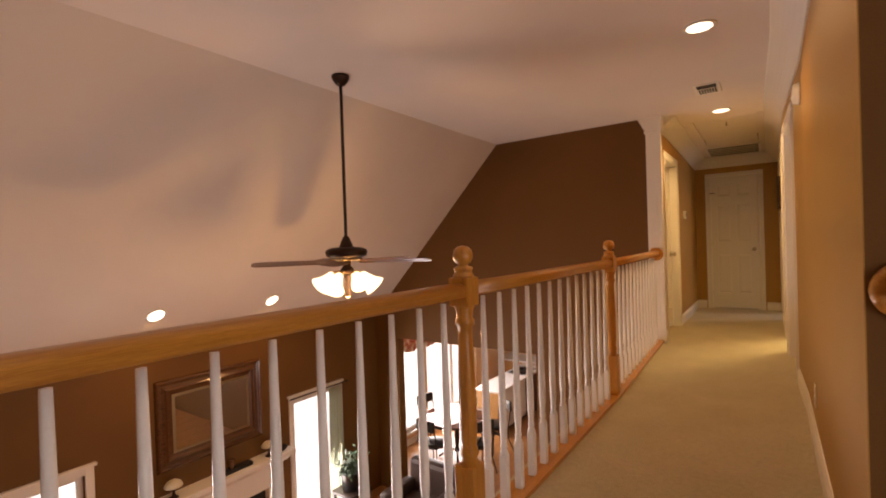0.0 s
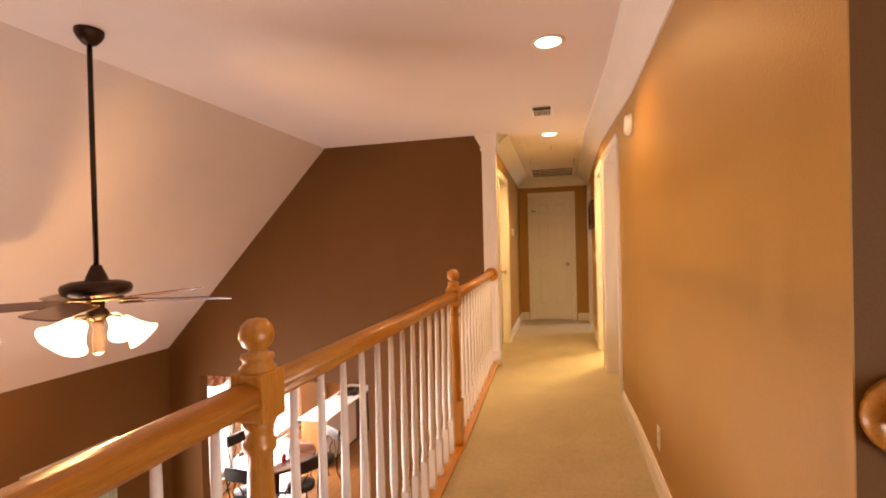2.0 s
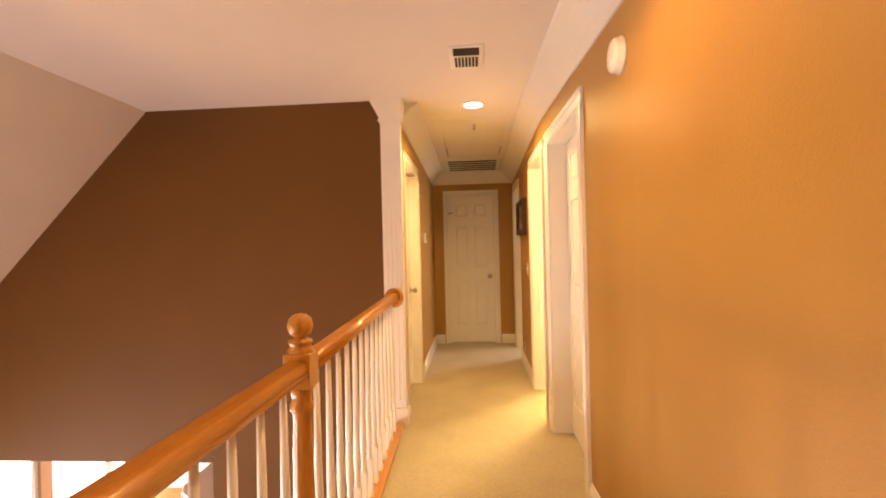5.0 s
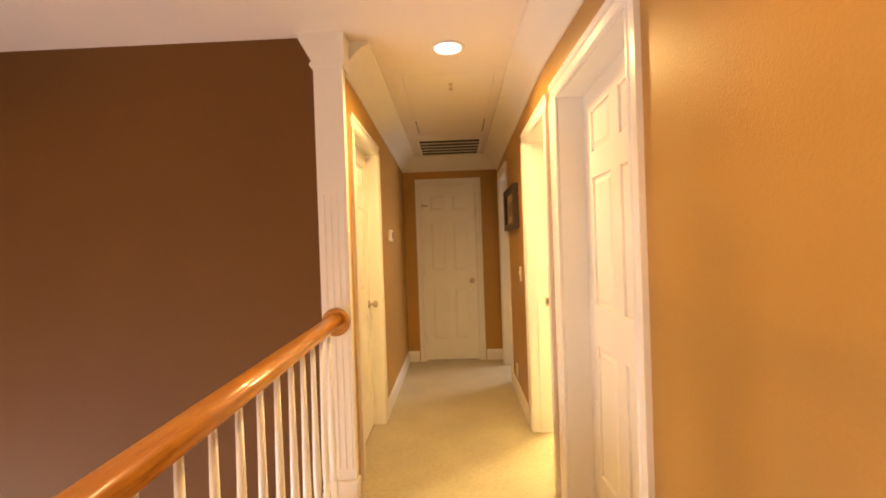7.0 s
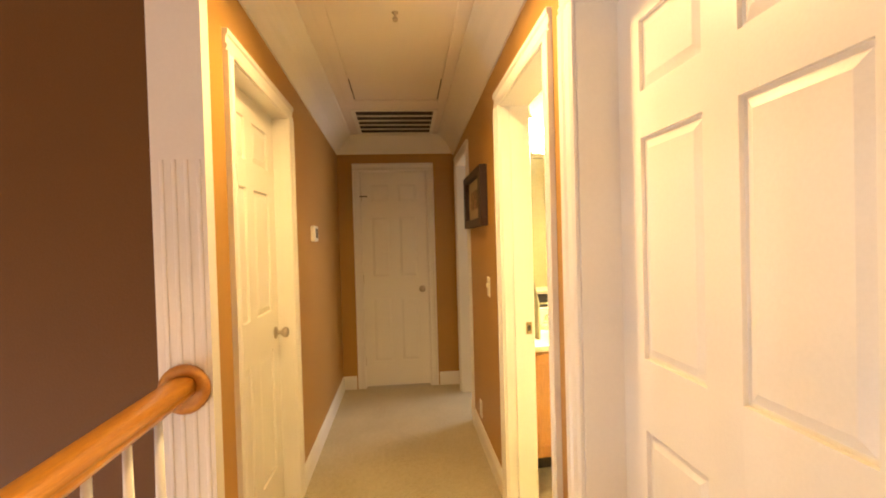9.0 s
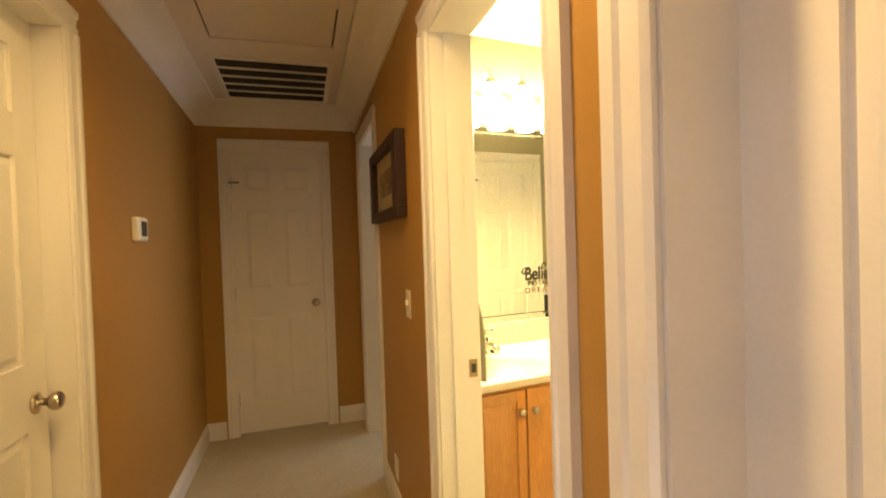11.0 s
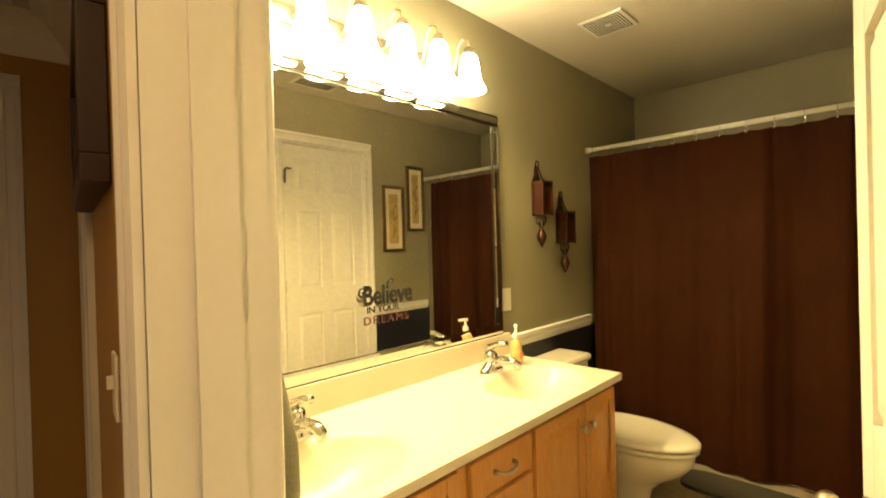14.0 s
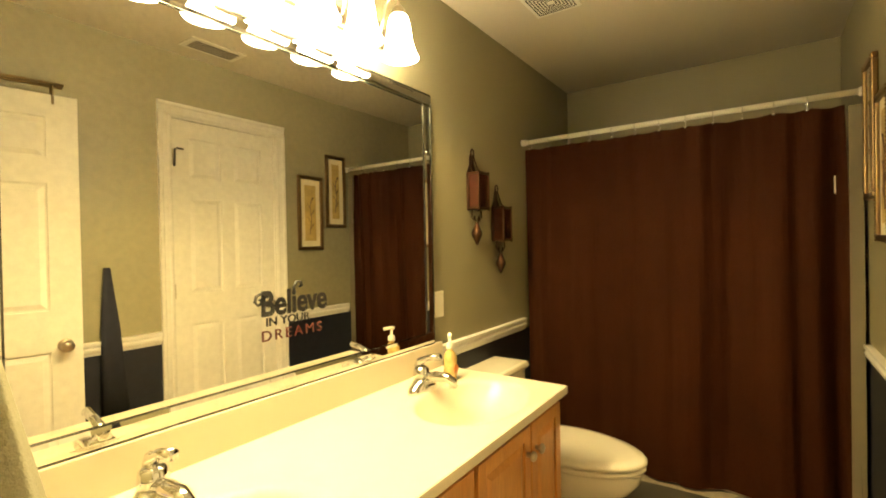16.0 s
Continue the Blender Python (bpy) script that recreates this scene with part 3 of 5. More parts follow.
wall_plate(XR, -1, 2.56, 0.28, "power_outlet", "white duplex outlet low on the caramel wall", "outlet", parts=("socket",))
wall_plate(XF, -1, 6.18, 1.09, "light_switch", "white light switch beside the bathroom door", "light switch")
wall_plate(XF, -1, 6.58, 0.22, "power_outlet", "white outlet above the hall baseboard", "outlet", parts=("socket",))
M_LCD = paint("grey_green_lcd", (0.10, 0.095, 0.06), 0.25, 0.05)
d = thing("thermostat", "small white thermostat on the hall wall", "thermostat", at=(XL, 6.58, 1.437))
part("body", B(0.0005, 0.03, -0.062, 0.062, -0.052, 0.052, bevel=0.010), M_PLASTIC, d)
part("display", B(0.0295, 0.0308, -0.030, 0.040, -0.030, 0.034), M_LCD, d)

# attic hatch and return grille follow the sagging ceiling
hatch = thing("attic_hatch", "off-white attic stair hatch with a pull knob in the hall ceiling", "attic hatch")
y0, y1 = 5.47, 6.80
bm = bmesh.new()
box(bm, -0.50, 0.075, y0, y1, CE - 0.012, CE + 0.01)
panel_h = part("panel", bm, M_CEIL, hatch)
# solid dark strips colour in the shade of the gap round the panel
g = [B(-0.508, -0.50, y0 - 0.008, y1 + 0.008, CE - 0.006, CE + 0.01), B(0.075, 0.083, y0 - 0.008, y1 + 0.008, CE - 0.006, CE + 0.01), B(-0.5, 0.075, y0 - 0.008, y0, CE - 0.006, CE + 0.01), B(-0.5, 0.075, y1, y1 + 0.008, CE - 0.006, CE + 0.01)]
for b in g:
    part("gap", b, M_BRONZE, hatch)
for x0, x1, a, b in ((-0.575, -0.508, y0 - 0.07, y1 + 0.07), (0.083, 0.15, y0 - 0.07, y1 + 0.07), (-0.508, 0.083, y1 + 0.008, y1 + 0.07)):
    part("trim_board", B(x0, x1, a, b, CE - 0.016, CE + 0.01, bevel=0.004), M_CEIL, hatch)
part("pull_knob", lathe(bmesh.new(), [(0.016, CE - 0.011), (0.016, CE - 0.016), (0.006, CE - 0.02), (0.006, CE - 0.035), (0.013, CE - 0.04), (0.012, CE - 0.052), (0.002, CE - 0.056)], (-0.2, 5.64, 0), 14), M_NICKEL, hatch)
grille = thing("return_grille", "white return air grille in the hall ceiling, its duct shade a dark sheet", "air vent")
y0, y1 = 7.06, 7.67
for a in ((-0.56, 0.10, y0 - 0.03, y0), (-0.56, 0.10, y1, y1 + 0.03), (-0.56, -0.53, y0, y1), (0.07, 0.10, y0, y1)):
    part("frame", B(*a, CE - 0.014, CE + 0.005, bevel=0.003), M_TRIM, grille)
# flat dark sheet painted as the shade of the duct above
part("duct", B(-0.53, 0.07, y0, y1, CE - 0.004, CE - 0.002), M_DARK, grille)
for i in range(1, 5):
    y = y0 + (y1 - y0) * i / 5
    part("divider", B(-0.53, 0.07, y - 0.006, y + 0.006, CE - 0.013, CE - 0.004), M_TRIM, grille)
for o in (*hatch.children, *grille.children):
    for v in o.data.vertices:
        v.co.z += drop(v.co.y)

# framed picture in the hall
M_MATTE = paint("cream_mat_board", (0.42, 0.33, 0.20), 0.7, 0.08, 120, 0.1)
M_PRINT = paint("faded_print", (0.26, 0.17, 0.10), 0.6, 0.5, 40, 0.05, patch=18)
M_CHERRY = paint("dark_cherry_frame", (0.030, 0.011, 0.008), 0.5, 0.12, 60, 0.1)
pic = thing("hall_picture", "dark wooden shadow-box frame with a narrow print on the hall wall", "picture", at=(XF, 6.505, 1.63))
for a in ((-0.355, 0.355, 0.13, 0.18), (-0.355, 0.355, -0.18, -0.13), (-0.355, -0.265, -0.13, 0.13), (0.265, 0.355, -0.13, 0.13)):
    part("frame_bar", B(-0.045, -0.001, *a, bevel=0.003), M_CHERRY, pic)
part("mat", B(-0.018, -0.004, -0.264, 0.264, -0.13, 0.13), M_MATTE, pic)
part("print", B(-0.020, -0.018, -0.16, 0.16, -0.06, 0.06), M_PRINT, pic)

# ---- ceiling fan ----
M_BLADE = wood("fan_blade_wood", (0.10, 0.035, 0.02), (0.20, 0.085, 0.05), 0, 0.35, 10, 0.25)
fan = thing("ceiling_fan", "bronze ceiling fan with five wood blades and lit glass shades", "ceiling fan", at=(-2.45, 1.912, 0))
part("canopy", lathe(bmesh.new(), [(0.066, 2.443), (0.066, 2.425), (0.055, 2.40), (0.035, 2.375), (0.02, 2.365)], (0, 0, 0), 24), M_BRONZE, fan)
part("downrod", lathe(bmesh.new(), [(0.0125, 2.37), (0.0125, 1.19)], (0, 0, 0), 12), M_BRONZE, fan)
part("motor_housing", lathe(bmesh.new(), [(0.02, 1.225), (0.026, 1.215), (0.046, 1.165), (0.052, 1.145), (0.11, 1.14), (0.15, 1.125), (0.158, 1.105), (0.15, 1.075), (0.12, 1.06), (0.09, 1.056), (0.02, 1.055)], (0, 0, 0), 32), M_BRONZE, fan)
part("trim_band", lathe(bmesh.new(), [(0.112, 1.058), (0.122, 1.05), (0.105, 1.042), (0.06, 1.04)], (0, 0, 0), 28), M_BRASS, fan)
part("light_kit", lathe(bmesh.new(), [(0.035, 1.045), (0.03, 1.0), (0.046, 0.985), (0.052, 0.965), (0.04, 0.945), (0.022, 0.935)], (0, 0, 0), 20), M_BRONZE, fan)
M_STEM = paint("tan_wood_stem", (0.20, 0.12, 0.08), 0.4, 0.1, 60)
part("centre_stem", lathe(bmesh.new(), [(0.022, 0.936), (0.03, 0.915), (0.021, 0.895), (0.026, 0.86), (0.03, 0.82), (0.024, 0.785), (0.03, 0.775), (0.02, 0.762), (0.003, 0.757)], (0, 0, 0), 18), M_STEM, fan)
for a in range(5):
    m = pose(0, 0, 0, 0, 0, 161 + 72 * a)
    bm = bmesh.new()
    pts = [(0.14, -0.052), (0.20, -0.064), (0.55, -0.072), (0.645, -0.066), (0.67, -0.045), (0.678, 0.0), (0.67, 0.045), (0.645, 0.066), (0.55, 0.072), (0.20, 0.064), (0.14, 0.052)]
    prism(bm, pts, "z", -0.003, 0.003)
    bm.transform(pose(0, 0, 1.035, -11, 0, 0))
    bl = part("blade", bm, M_BLADE, fan)
    bl.matrix_local = m
    bm = bmesh.new()
    tube(bm, [(0.06, 0, 1.06), (0.11, 0, 1.052), (0.15, 0, 1.03)], 0.011, 8)
    prism(bm, [(0.13, -0.035), (0.22, -0.012), (0.24, 0.0), (0.22, 0.012), (0.13, 0.035)], "z", 1.022, 1.029)
    part("blade_arm", bm, M_BRASS, bl)
for a in range(4):
    m = pose(0, 0, 0, 0, 0, 20 + 90 * a)
    bm = tube(bmesh.new(), [(0.03, 0, 0.935), (0.06, 0, 0.960), (0.10, 0, 0.958), (0.125, 0, 0.935)], 0.007, 8)
    arm = part("lamp_arm", bm, M_BRASS, fan)
    arm.matrix_local = m
    bm = bmesh.new()
    lathe(bm, [(0.022, 0.0), (0.03, -0.01), (0.036, -0.04), (0.05, -0.085), (0.066, -0.118), (0.084, -0.142), (0.078, -0.140), (0.046, -0.085), (0.02, -0.01)], (0, 0, 0), 20)
    bm.transform(pose(0.120, 0, 0.940, 0, -48, 0))
    part("glass_shade", bm, M_BULB, arm, "glowing frosted glass tulip shade")
lamp("fan_lamp", "POINT", (-2.45, 1.912, 0.725), 66, WARM, 0.05)

# ---- living room below ----


M_FLOORW = wood("oak_strip_floor", (0.30, 0.12, 0.035), (0.46, 0.21, 0.07), 1, 0.28, 3, 0.25)
setting("floor_living", B(-5.3, 2.7, -2.3, YG + 0.13, GROUND - 0.1, GROUND), M_FLOORW, "warm oak living room floor", "floor")
M_GLASS, tree, b = nodes_of("window_glass")
b.inputs["Transmission Weight"].default_value, b.inputs["Roughness"].default_value, b.inputs["IOR"].default_value = 1.0, 0.0, 1.45
M_CURTAIN = paint("sheer_green_white_curtain", (0.62, 0.66, 0.56), 0.8, 0.08, 90, 0.2)


def window(n, y0, y1, z0, z1, label):
    d = thing(f"window_{n}", label, "window", kind="structure")
    t = 0.07
    for a in ((y0 - t, y0, z0 - t, z1 + t), (y1, y1 + t, z0 - t, z1 + t), (y0, y1, z1, z1 + t), (y0, y1, z0 - t, z0)):
        part("casing", B(-5.079, -5.055, *a, bevel=0.003), M_TRIM, d)
    part("head_cap", B(-5.079, -5.035, y0 - t - 0.02, y1 + t + 0.02, z1 + t, z1 + t + 0.025), M_TRIM, d)
    for a in ((y0, y0 + 0.05, z0, z1), (y1 - 0.05, y1, z0, z1), (y0 + 0.05, y1 - 0.05, z1 - 0.05, z1), (y0 + 0.05, y1 - 0.05, z0, z0 + 0.09)):
        part("sash", B(-5.17, -5.13, *a), M_TRIM, d)
    pane = part("pane", B(-5.153, -5.147, y0 + 0.05, y1 - 0.05, z0 + 0.09, z1 - 0.05), M_GLASS, d)
    pane.visible_shadow = False


window(1, 0.21, 0.99, GROUND + 0.05, -0.90, "tall white-framed window glowing with daylight")
window(2, 3.29, 4.07, GROUND + 0.05, -0.90, "tall white-framed window with a side curtain")
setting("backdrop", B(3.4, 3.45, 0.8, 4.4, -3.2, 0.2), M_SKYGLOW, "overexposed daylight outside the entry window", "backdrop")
setting("backdrop", B(-6.4, -6.35, -2, 5.0, -3.2, 0.6), M_SKYGLOW, "overexposed daylight outside the windows", "backdrop")

bm = bmesh.new()
n = 30
rows = []
for i in range(n + 1):
    y = 3.80 + 0.32 * i / n
    x = -5.0 + 0.022 * math.sin(i * 1.25) + 0.008 * math.sin(i * 0.4)
    rows.append([bm.verts.new((x, 3.96 + (y - 3.96) * (0.75 + 0.25 * (k / 6)), -0.86 - 1.75 * k / 6)) for k in range(7)])
for p, q in zip(rows, rows[1:]):
    for k in range(6):
        bm.faces.new((p[k], q[k], q[k + 1], p[k + 1])).smooth = True
bmesh.ops.solidify(bm, geom=bm.faces[:], thickness=0.004)
single("window_curtain", bm, M_CURTAIN, "pale green sheer curtain gathered beside the window", "curtain")
d = thing("curtain_rod", "thin dark curtain rod above the window", "curtain rod")
part("rod", tube(bmesh.new(), [(-5.0, 3.20, -0.835), (-5.0, 4.16, -0.835)], 0.009, 8), M_BRONZE, d)
part("finial", ball(bmesh.new(), (-5.0, 4.18, -0.835), 0.022), M_BRONZE, d)

# overmantel mirror
M_GILT = wood("bronze_brown_frame", (0.040, 0.015, 0.007), (0.13, 0.055, 0.022), 1, 0.22, 14, 0.5)


def mitred(parent, name, x0, y0, y1, z0, z1, prof, material):
    """Four mitred frame bars on a wall at x0; the profile rows are (inset, depth)."""
    corners = ((y0, z0, 1, 1), (y1, z0, -1, 1), (y1, z1, -1, -1), (y0, z1, 1, -1))
    for i in range(4):
        bm = bmesh.new()
        rings = [[bm.verts.new((x0 + dep, y + sy * ins, z + sz * ins)) for ins, dep in prof] for y, z, sy, sz in (corners[i], corners[(i + 1) % 4])]
        fs = [bm.faces.new((rings[0][k], rings[0][(k + 1) % len(prof)], rings[1][(k + 1) % len(prof)], rings[1][k])) for k in range(len(prof))]
        fs += [bm.faces.new(rings[0][::-1]), bm.faces.new(rings[1])]
        bmesh.ops.recalc_face_normals(bm, faces=fs)
        part(name, bm, material, parent)


om = thing("mantel_mirror", "large mirror in a wide dark brown stepped moulded frame", "mirror")
my0, my1, mz0, mz1 = 1.60, 2.81, -1.16, -0.20
X0 = -5.079
mitred(om, "frame_bar", X0, my0, my1, mz0, mz1, [(0, 0), (0, 0.030), (0.008, 0.044), (0.022, 0.050), (0.036, 0.046), (0.042, 0.034), (0.058, 0.030), (0.088, 0.040), (0.104, 0.052), (0.114, 0.050), (0.120, 0.038), (0.136, 0.030), (0.165, 0.024), (0.165, 0)], M_GILT)
part("gilt_liner", B(X0, X0 + 0.026, my0 + 0.165, my1 - 0.165, mz0 + 0.165, mz1 - 0.165), M_BRASS, om)
part("glass", B(X0 + 0.024, X0 + 0.030, my0 + 0.195, my1 - 0.195, mz0 + 0.195, mz1 - 0.195), M_MIRROR, om, "clear mirror glass")

mant = thing("fireplace_mantel", "white painted fireplace mantel with a deep shelf", "fireplace")
part("shelf", B(-5.079, -4.83, 1.50, 3.14, -1.46, -1.405, bevel=0.006), M_TRIM, mant)
part("bed_mould", prism(bmesh.new(), [(-5.079, -1.46), (-4.85, -1.46), (-4.89, -1.50), (-4.93, -1.54), (-5.079, -1.54)], "y", 1.56, 3.08), M_TRIM, mant)
part("frieze", B(-5.079, -4.95, 1.62, 3.02, -1.80, -1.54), M_TRIM, mant)
for a in (1.62, 2.80):
    part("leg", B(-5.079, -4.94, a, a + 0.22, GROUND, -1.80, bevel=0.004), M_TRIM, mant)
# flat slab, the shade of the fireplace opening put into its colour
part("firebox", B(-5.079, -5.02, 1.84, 2.80, GROUND, -1.80), M_DARK, mant)
M_CREAM = paint("cream_ceramic", (0.62, 0.55, 0.42), 0.35, 0.06)
M_LEAF = paint("dark_green_leaf", (0.035, 0.075, 0.03), 0.5, 0.3, 60)
M_BLACK = paint("black_lacquer", (0.012, 0.011, 0.011), 0.3, 0.1)


def mushroom_lamp(x, y):
    d = thing("mantel_ornament", "small ornament with a dark turned stem and a cream domed cap", "ornament", "mantel ornaments", at=(x, y, -1.405))
    part("stem", lathe(bmesh.new(), [(0.045, 0), (0.046, 0.010), (0.022, 0.022), (0.012, 0.05), (0.018, 0.075), (0.011, 0.10), (0.010, 0.13)], (0, 0, 0), 16), M_BRONZE, d, "dark turned stem")
    part("cap", lathe(bmesh.new(), [(0.010, 0.118), (0.088, 0.122), (0.090, 0.130), (0.074, 0.158), (0.045, 0.180), (0.012, 0.190), (0.002, 0.191)], (0, 0, 0), 22), M_CREAM, d, "cream domed cap")


mushroom_lamp(-4.94, 2.82)
mushroom_lamp(-4.94, 1.70)
single("decor_bowl", lathe(bmesh.new(), [(0.03, 0), (0.05, 0.01), (0.085, 0.05), (0.08, 0.05), (0.03, 0.015)], (-4.94, 2.99, -1.405), 20), M_BLACK, "small black bowl on the mantel", "bowl")
bm = bmesh.new()
box(bm, -5.0, -4.9, 2.20, 2.58, -1.405, -1.36, bevel=0.006)
single("decor_tray", bm, M_BLACK, "dark rectangular tray on the mantel", "tray")
single("candle", lathe(bmesh.new(), [(0.04, 0), (0.04, 0.09), (0.03, 0.10), (0.002, 0.10)], (-4.95, 2.34, -1.36), 16), M_GILT, "brown pillar candle in a dark tray", "candle")


def foliage(bm, at, count, spread, rnd):
    for _ in range(count):
        a, e, r = rnd.uniform(0, 6.28), rnd.uniform(0.1, 1.4), rnd.uniform(0.3, 1.0)
        base = Vector(at)
        tip = base + Vector((math.cos(a) * math.cos(e), math.sin(a) * math.cos(e), math.sin(e))) * spread * r
        tube(bm, [base, tip], 0.003, 4)
        for _k in range(3):
            p = base.lerp(tip, rnd.uniform(0.5, 1.0))
            d1 = Vector((rnd.uniform(-1, 1), rnd.uniform(-1, 1), rnd.uniform(-0.5, 0.8))).normalized() * rnd.uniform(0.06, 0.11)
            d2 = d1.cross(Vector((rnd.uniform(-1, 1), rnd.uniform(-1, 1), 1))).normalized() * 0.022
            v = [bm.verts.new(q) for q in (p, p + d1 * 0.5 + d2, p + d1, p + d1 * 0.5 - d2)]
            bm.faces.new(v)
    return bm


pl = thing("potted_plant", "leafy green houseplant in a dark pot beside the window", "plant", at=(-4.75, 3.98, 0))
part("pot", lathe(bmesh.new(), [(0.10, GROUND + 0.46), (0.13, GROUND + 0.48), (0.15, GROUND + 0.70), (0.16, GROUND + 0.72), (0.14, GROUND + 0.72), (0.12, GROUND + 0.66)], (0, 0, 0), 20), M_BLACK, pl)
part("leaves", foliage(bmesh.new(), (0, 0, GROUND + 0.68), 60, 0.36, random.Random(4)), M_LEAF, pl)
st = thing("plant_stand", "dark wooden plant stand", "stand", at=(-4.75, 3.98, 0))
part("top", B(-0.2, 0.2, -0.2, 0.2, GROUND + 0.42, GROUND + 0.458, bevel=0.004), M_FRAME, st)
for sx in (-1, 1):
    for sy in (-1, 1):
        part("leg", B(sx * 0.17 - 0.02, sx * 0.17 + 0.02, sy * 0.17 - 0.02, sy * 0.17 + 0.02, GROUND, GROUND + 0.42), M_FRAME, st)

# armchair back just inside the opening
M_LEATHER = paint("dark_brown_leather", (0.05, 0.03, 0.022), 0.4, 0.2, 40, 0.3)
ac = thing("armchair", "dark leather armchair by the opening to the breakfast room", "armchair", at=(-3.75, 4.25, GROUND))
part("seat", B(-0.30, 0.30, -0.32, 0.30, 0.15, 0.42, bevel=0.05), M_LEATHER, ac)
part("backrest", B(-0.38, 0.38, 0.26, 0.46, 0.15, 0.85, bevel=0.07), M_LEATHER, ac)
for s in (-1, 1):
    part("armrest", B(s * 0.36 - 0.08, s * 0.36 + 0.08, -0.32, 0.30, 0.12, 0.58, bevel=0.05), M_LEATHER, ac)
for sx in (-0.3, 0.3):
    for sy in (-0.26, 0.36):
        part("foot", B(sx - 0.03, sx + 0.03, sy - 0.03, sy + 0.03, 0, 0.14), M_FRAME, ac)

# ---- breakfast room and kitchen beyond the opening ----
M_KWALL = paint("peach_cream_wall_paint", (0.66, 0.47, 0.30), 0.5, 0.05)
setting("floor_kitchen", B(-5.7, -0.9, YG + 0.13, 10.7, GROUND - 0.1, GROUND - 0.001), M_FLOORW, "warm oak kitchen floor", "floor")
setting("ceiling_kitchen", B(-5.8, -0.9, YG + 0.13, 10.7, ROOM, ROOM + 0.1), M_CEIL, "white kitchen ceiling", "ceiling")
setting("wall_bay", holed(bmesh.new(), "y", -5.78, -5.65, YG + 0.13, 10.7, GROUND, ROOM, [(5.6, 6.82, GROUND + 0.25, -0.55), (6.97, 8.90, GROUND + 0.25, -0.55)]), M_KWALL, "peach cream breakfast room wall with wide windows", "wall")
setting("wall_kitchen_back", B(-5.78, -0.9, 10.6, 10.7, GROUND, ROOM), M_KWALL, "peach cream kitchen wall", "wall")
setting("wall_kitchen_side", B(-1.0, -0.9, YG + 0.13, 10.6, GROUND, ROOM), M_KWALL, "peach cream kitchen side wall", "wall")
setting("backdrop", B(-6.9, -6.85, 4.9, 10.5, -3.4, 0.4), M_SKYGLOW, "overexposed daylight outside the breakfast windows", "backdrop")
for k, (y0, y1, cut) in enumerate(((5.6, 6.82, 1), (6.97, 8.90, 2))):
    d = thing(f"window_{3 + k}", "wide white-framed breakfast room window full of daylight", "window", kind="structure")
    z0, z1 = GROUND + 0.25, -0.55
    for i in range(cut + 1):
        y = y0 + (y1 - y0 - 0.05) * i / cut
        part("mullion", B(-5.74, -5.69, y, y + 0.05, z0, z1), M_TRIM, d)
    for z in (z0, z1 - 0.05):
        part("rail", B(-5.74, -5.69, y0, y1, z, z + 0.05), M_TRIM, d)
    part("sill", B(-5.66, -5.60, y0 - 0.05, y1 + 0.05, z0 - 0.04, z0, bevel=0.004), M_TRIM, d)
    pane = part("pane", B(-5.717, -5.713, y0, y1, z0, z1), M_GLASS, d)
    pane.visible_shadow = False
setting("baseboard", B(-5.649, -5.63, YG + 0.14, 10.6, GROUND, GROUND + 0.12), M_TRIM, "white kitchen baseboard", "baseboard")


def floral():
    m, tree, b = nodes_of("red_floral_fabric")
    n1 = noise_of(tree, 9, 3)
    put_in(tree, b, "Base Color", ramp(tree, n1, [(0.40, (0.42, 0.08, 0.05)), (0.5, (0.55, 0.25, 0.12)), (0.58, (0.70, 0.58, 0.42))]))
    put_in(tree, b, "Roughness", 0.85)
    return m


bm = bmesh.new()
cols = []
for i in range(91):
    y = 5.55 + 3.40 * i / 90
    lo = -0.86 - 0.07 * abs(math.sin(i * math.pi / 15))
    cols.append([bm.verts.new((-5.57 + 0.018 * math.sin(i * 1.1), y, z)) for z in (-0.36, -0.6, lo)])
for p, q in zip(cols, cols[1:]):
    for k in range(2):
        bm.faces.new((p[k], q[k], q[k + 1], p[k + 1])).smooth = True
bmesh.ops.solidify(bm, geom=bm.faces[:], thickness=0.004)
single("window_valance", bm, floral(), "scalloped red floral valance over the breakfast windows", "valance")

# pedestal table with dark ring and four metal chairs
M_TABLE = paint("polished_red_brown_top", (0.17, 0.075, 0.048), 0.06, 0.12, 30, 0.004, coat=1.0)
tb = thing("dining_table", "round dining table with polished red-brown top on dark base", "table", at=(-4.58, 6.42, GROUND))
part("tabletop", lathe(bmesh.new(), [(0.002, 0.735), (0.60, 0.735), (0.62, 0.742), (0.62, 0.752), (0.60, 0.76), (0.002, 0.76)], (0, 0, 0), 40), M_TABLE, tb)
part("rim", lathe(bmesh.new(), [(0.60, 0.71), (0.61, 0.71), (0.61, 0.734), (0.60, 0.734)], (0, 0, 0), 40), M_BRONZE, tb)
part("pedestal", lathe(bmesh.new(), [(0.05, 0.10), (0.035, 0.2), (0.05, 0.4), (0.035, 0.6), (0.12, 0.735)], (0, 0, 0), 16), M_BRONZE, tb)
for a in range(4):
    c, s = math.cos(a * math.pi / 2 + 0.6), math.sin(a * math.pi / 2 + 0.6)
    part("foot", tube(bmesh.new(), [(0.04 * c, 0.04 * s, 0.14), (0.2 * c, 0.2 * s, 0.10), (0.34 * c, 0.34 * s, 0.012)], 0.018, 8), M_BRONZE, tb)
chair = thing("dining_chair", "black wrought-metal dining chair with a dark cushion", "chair", "chairs round the table")
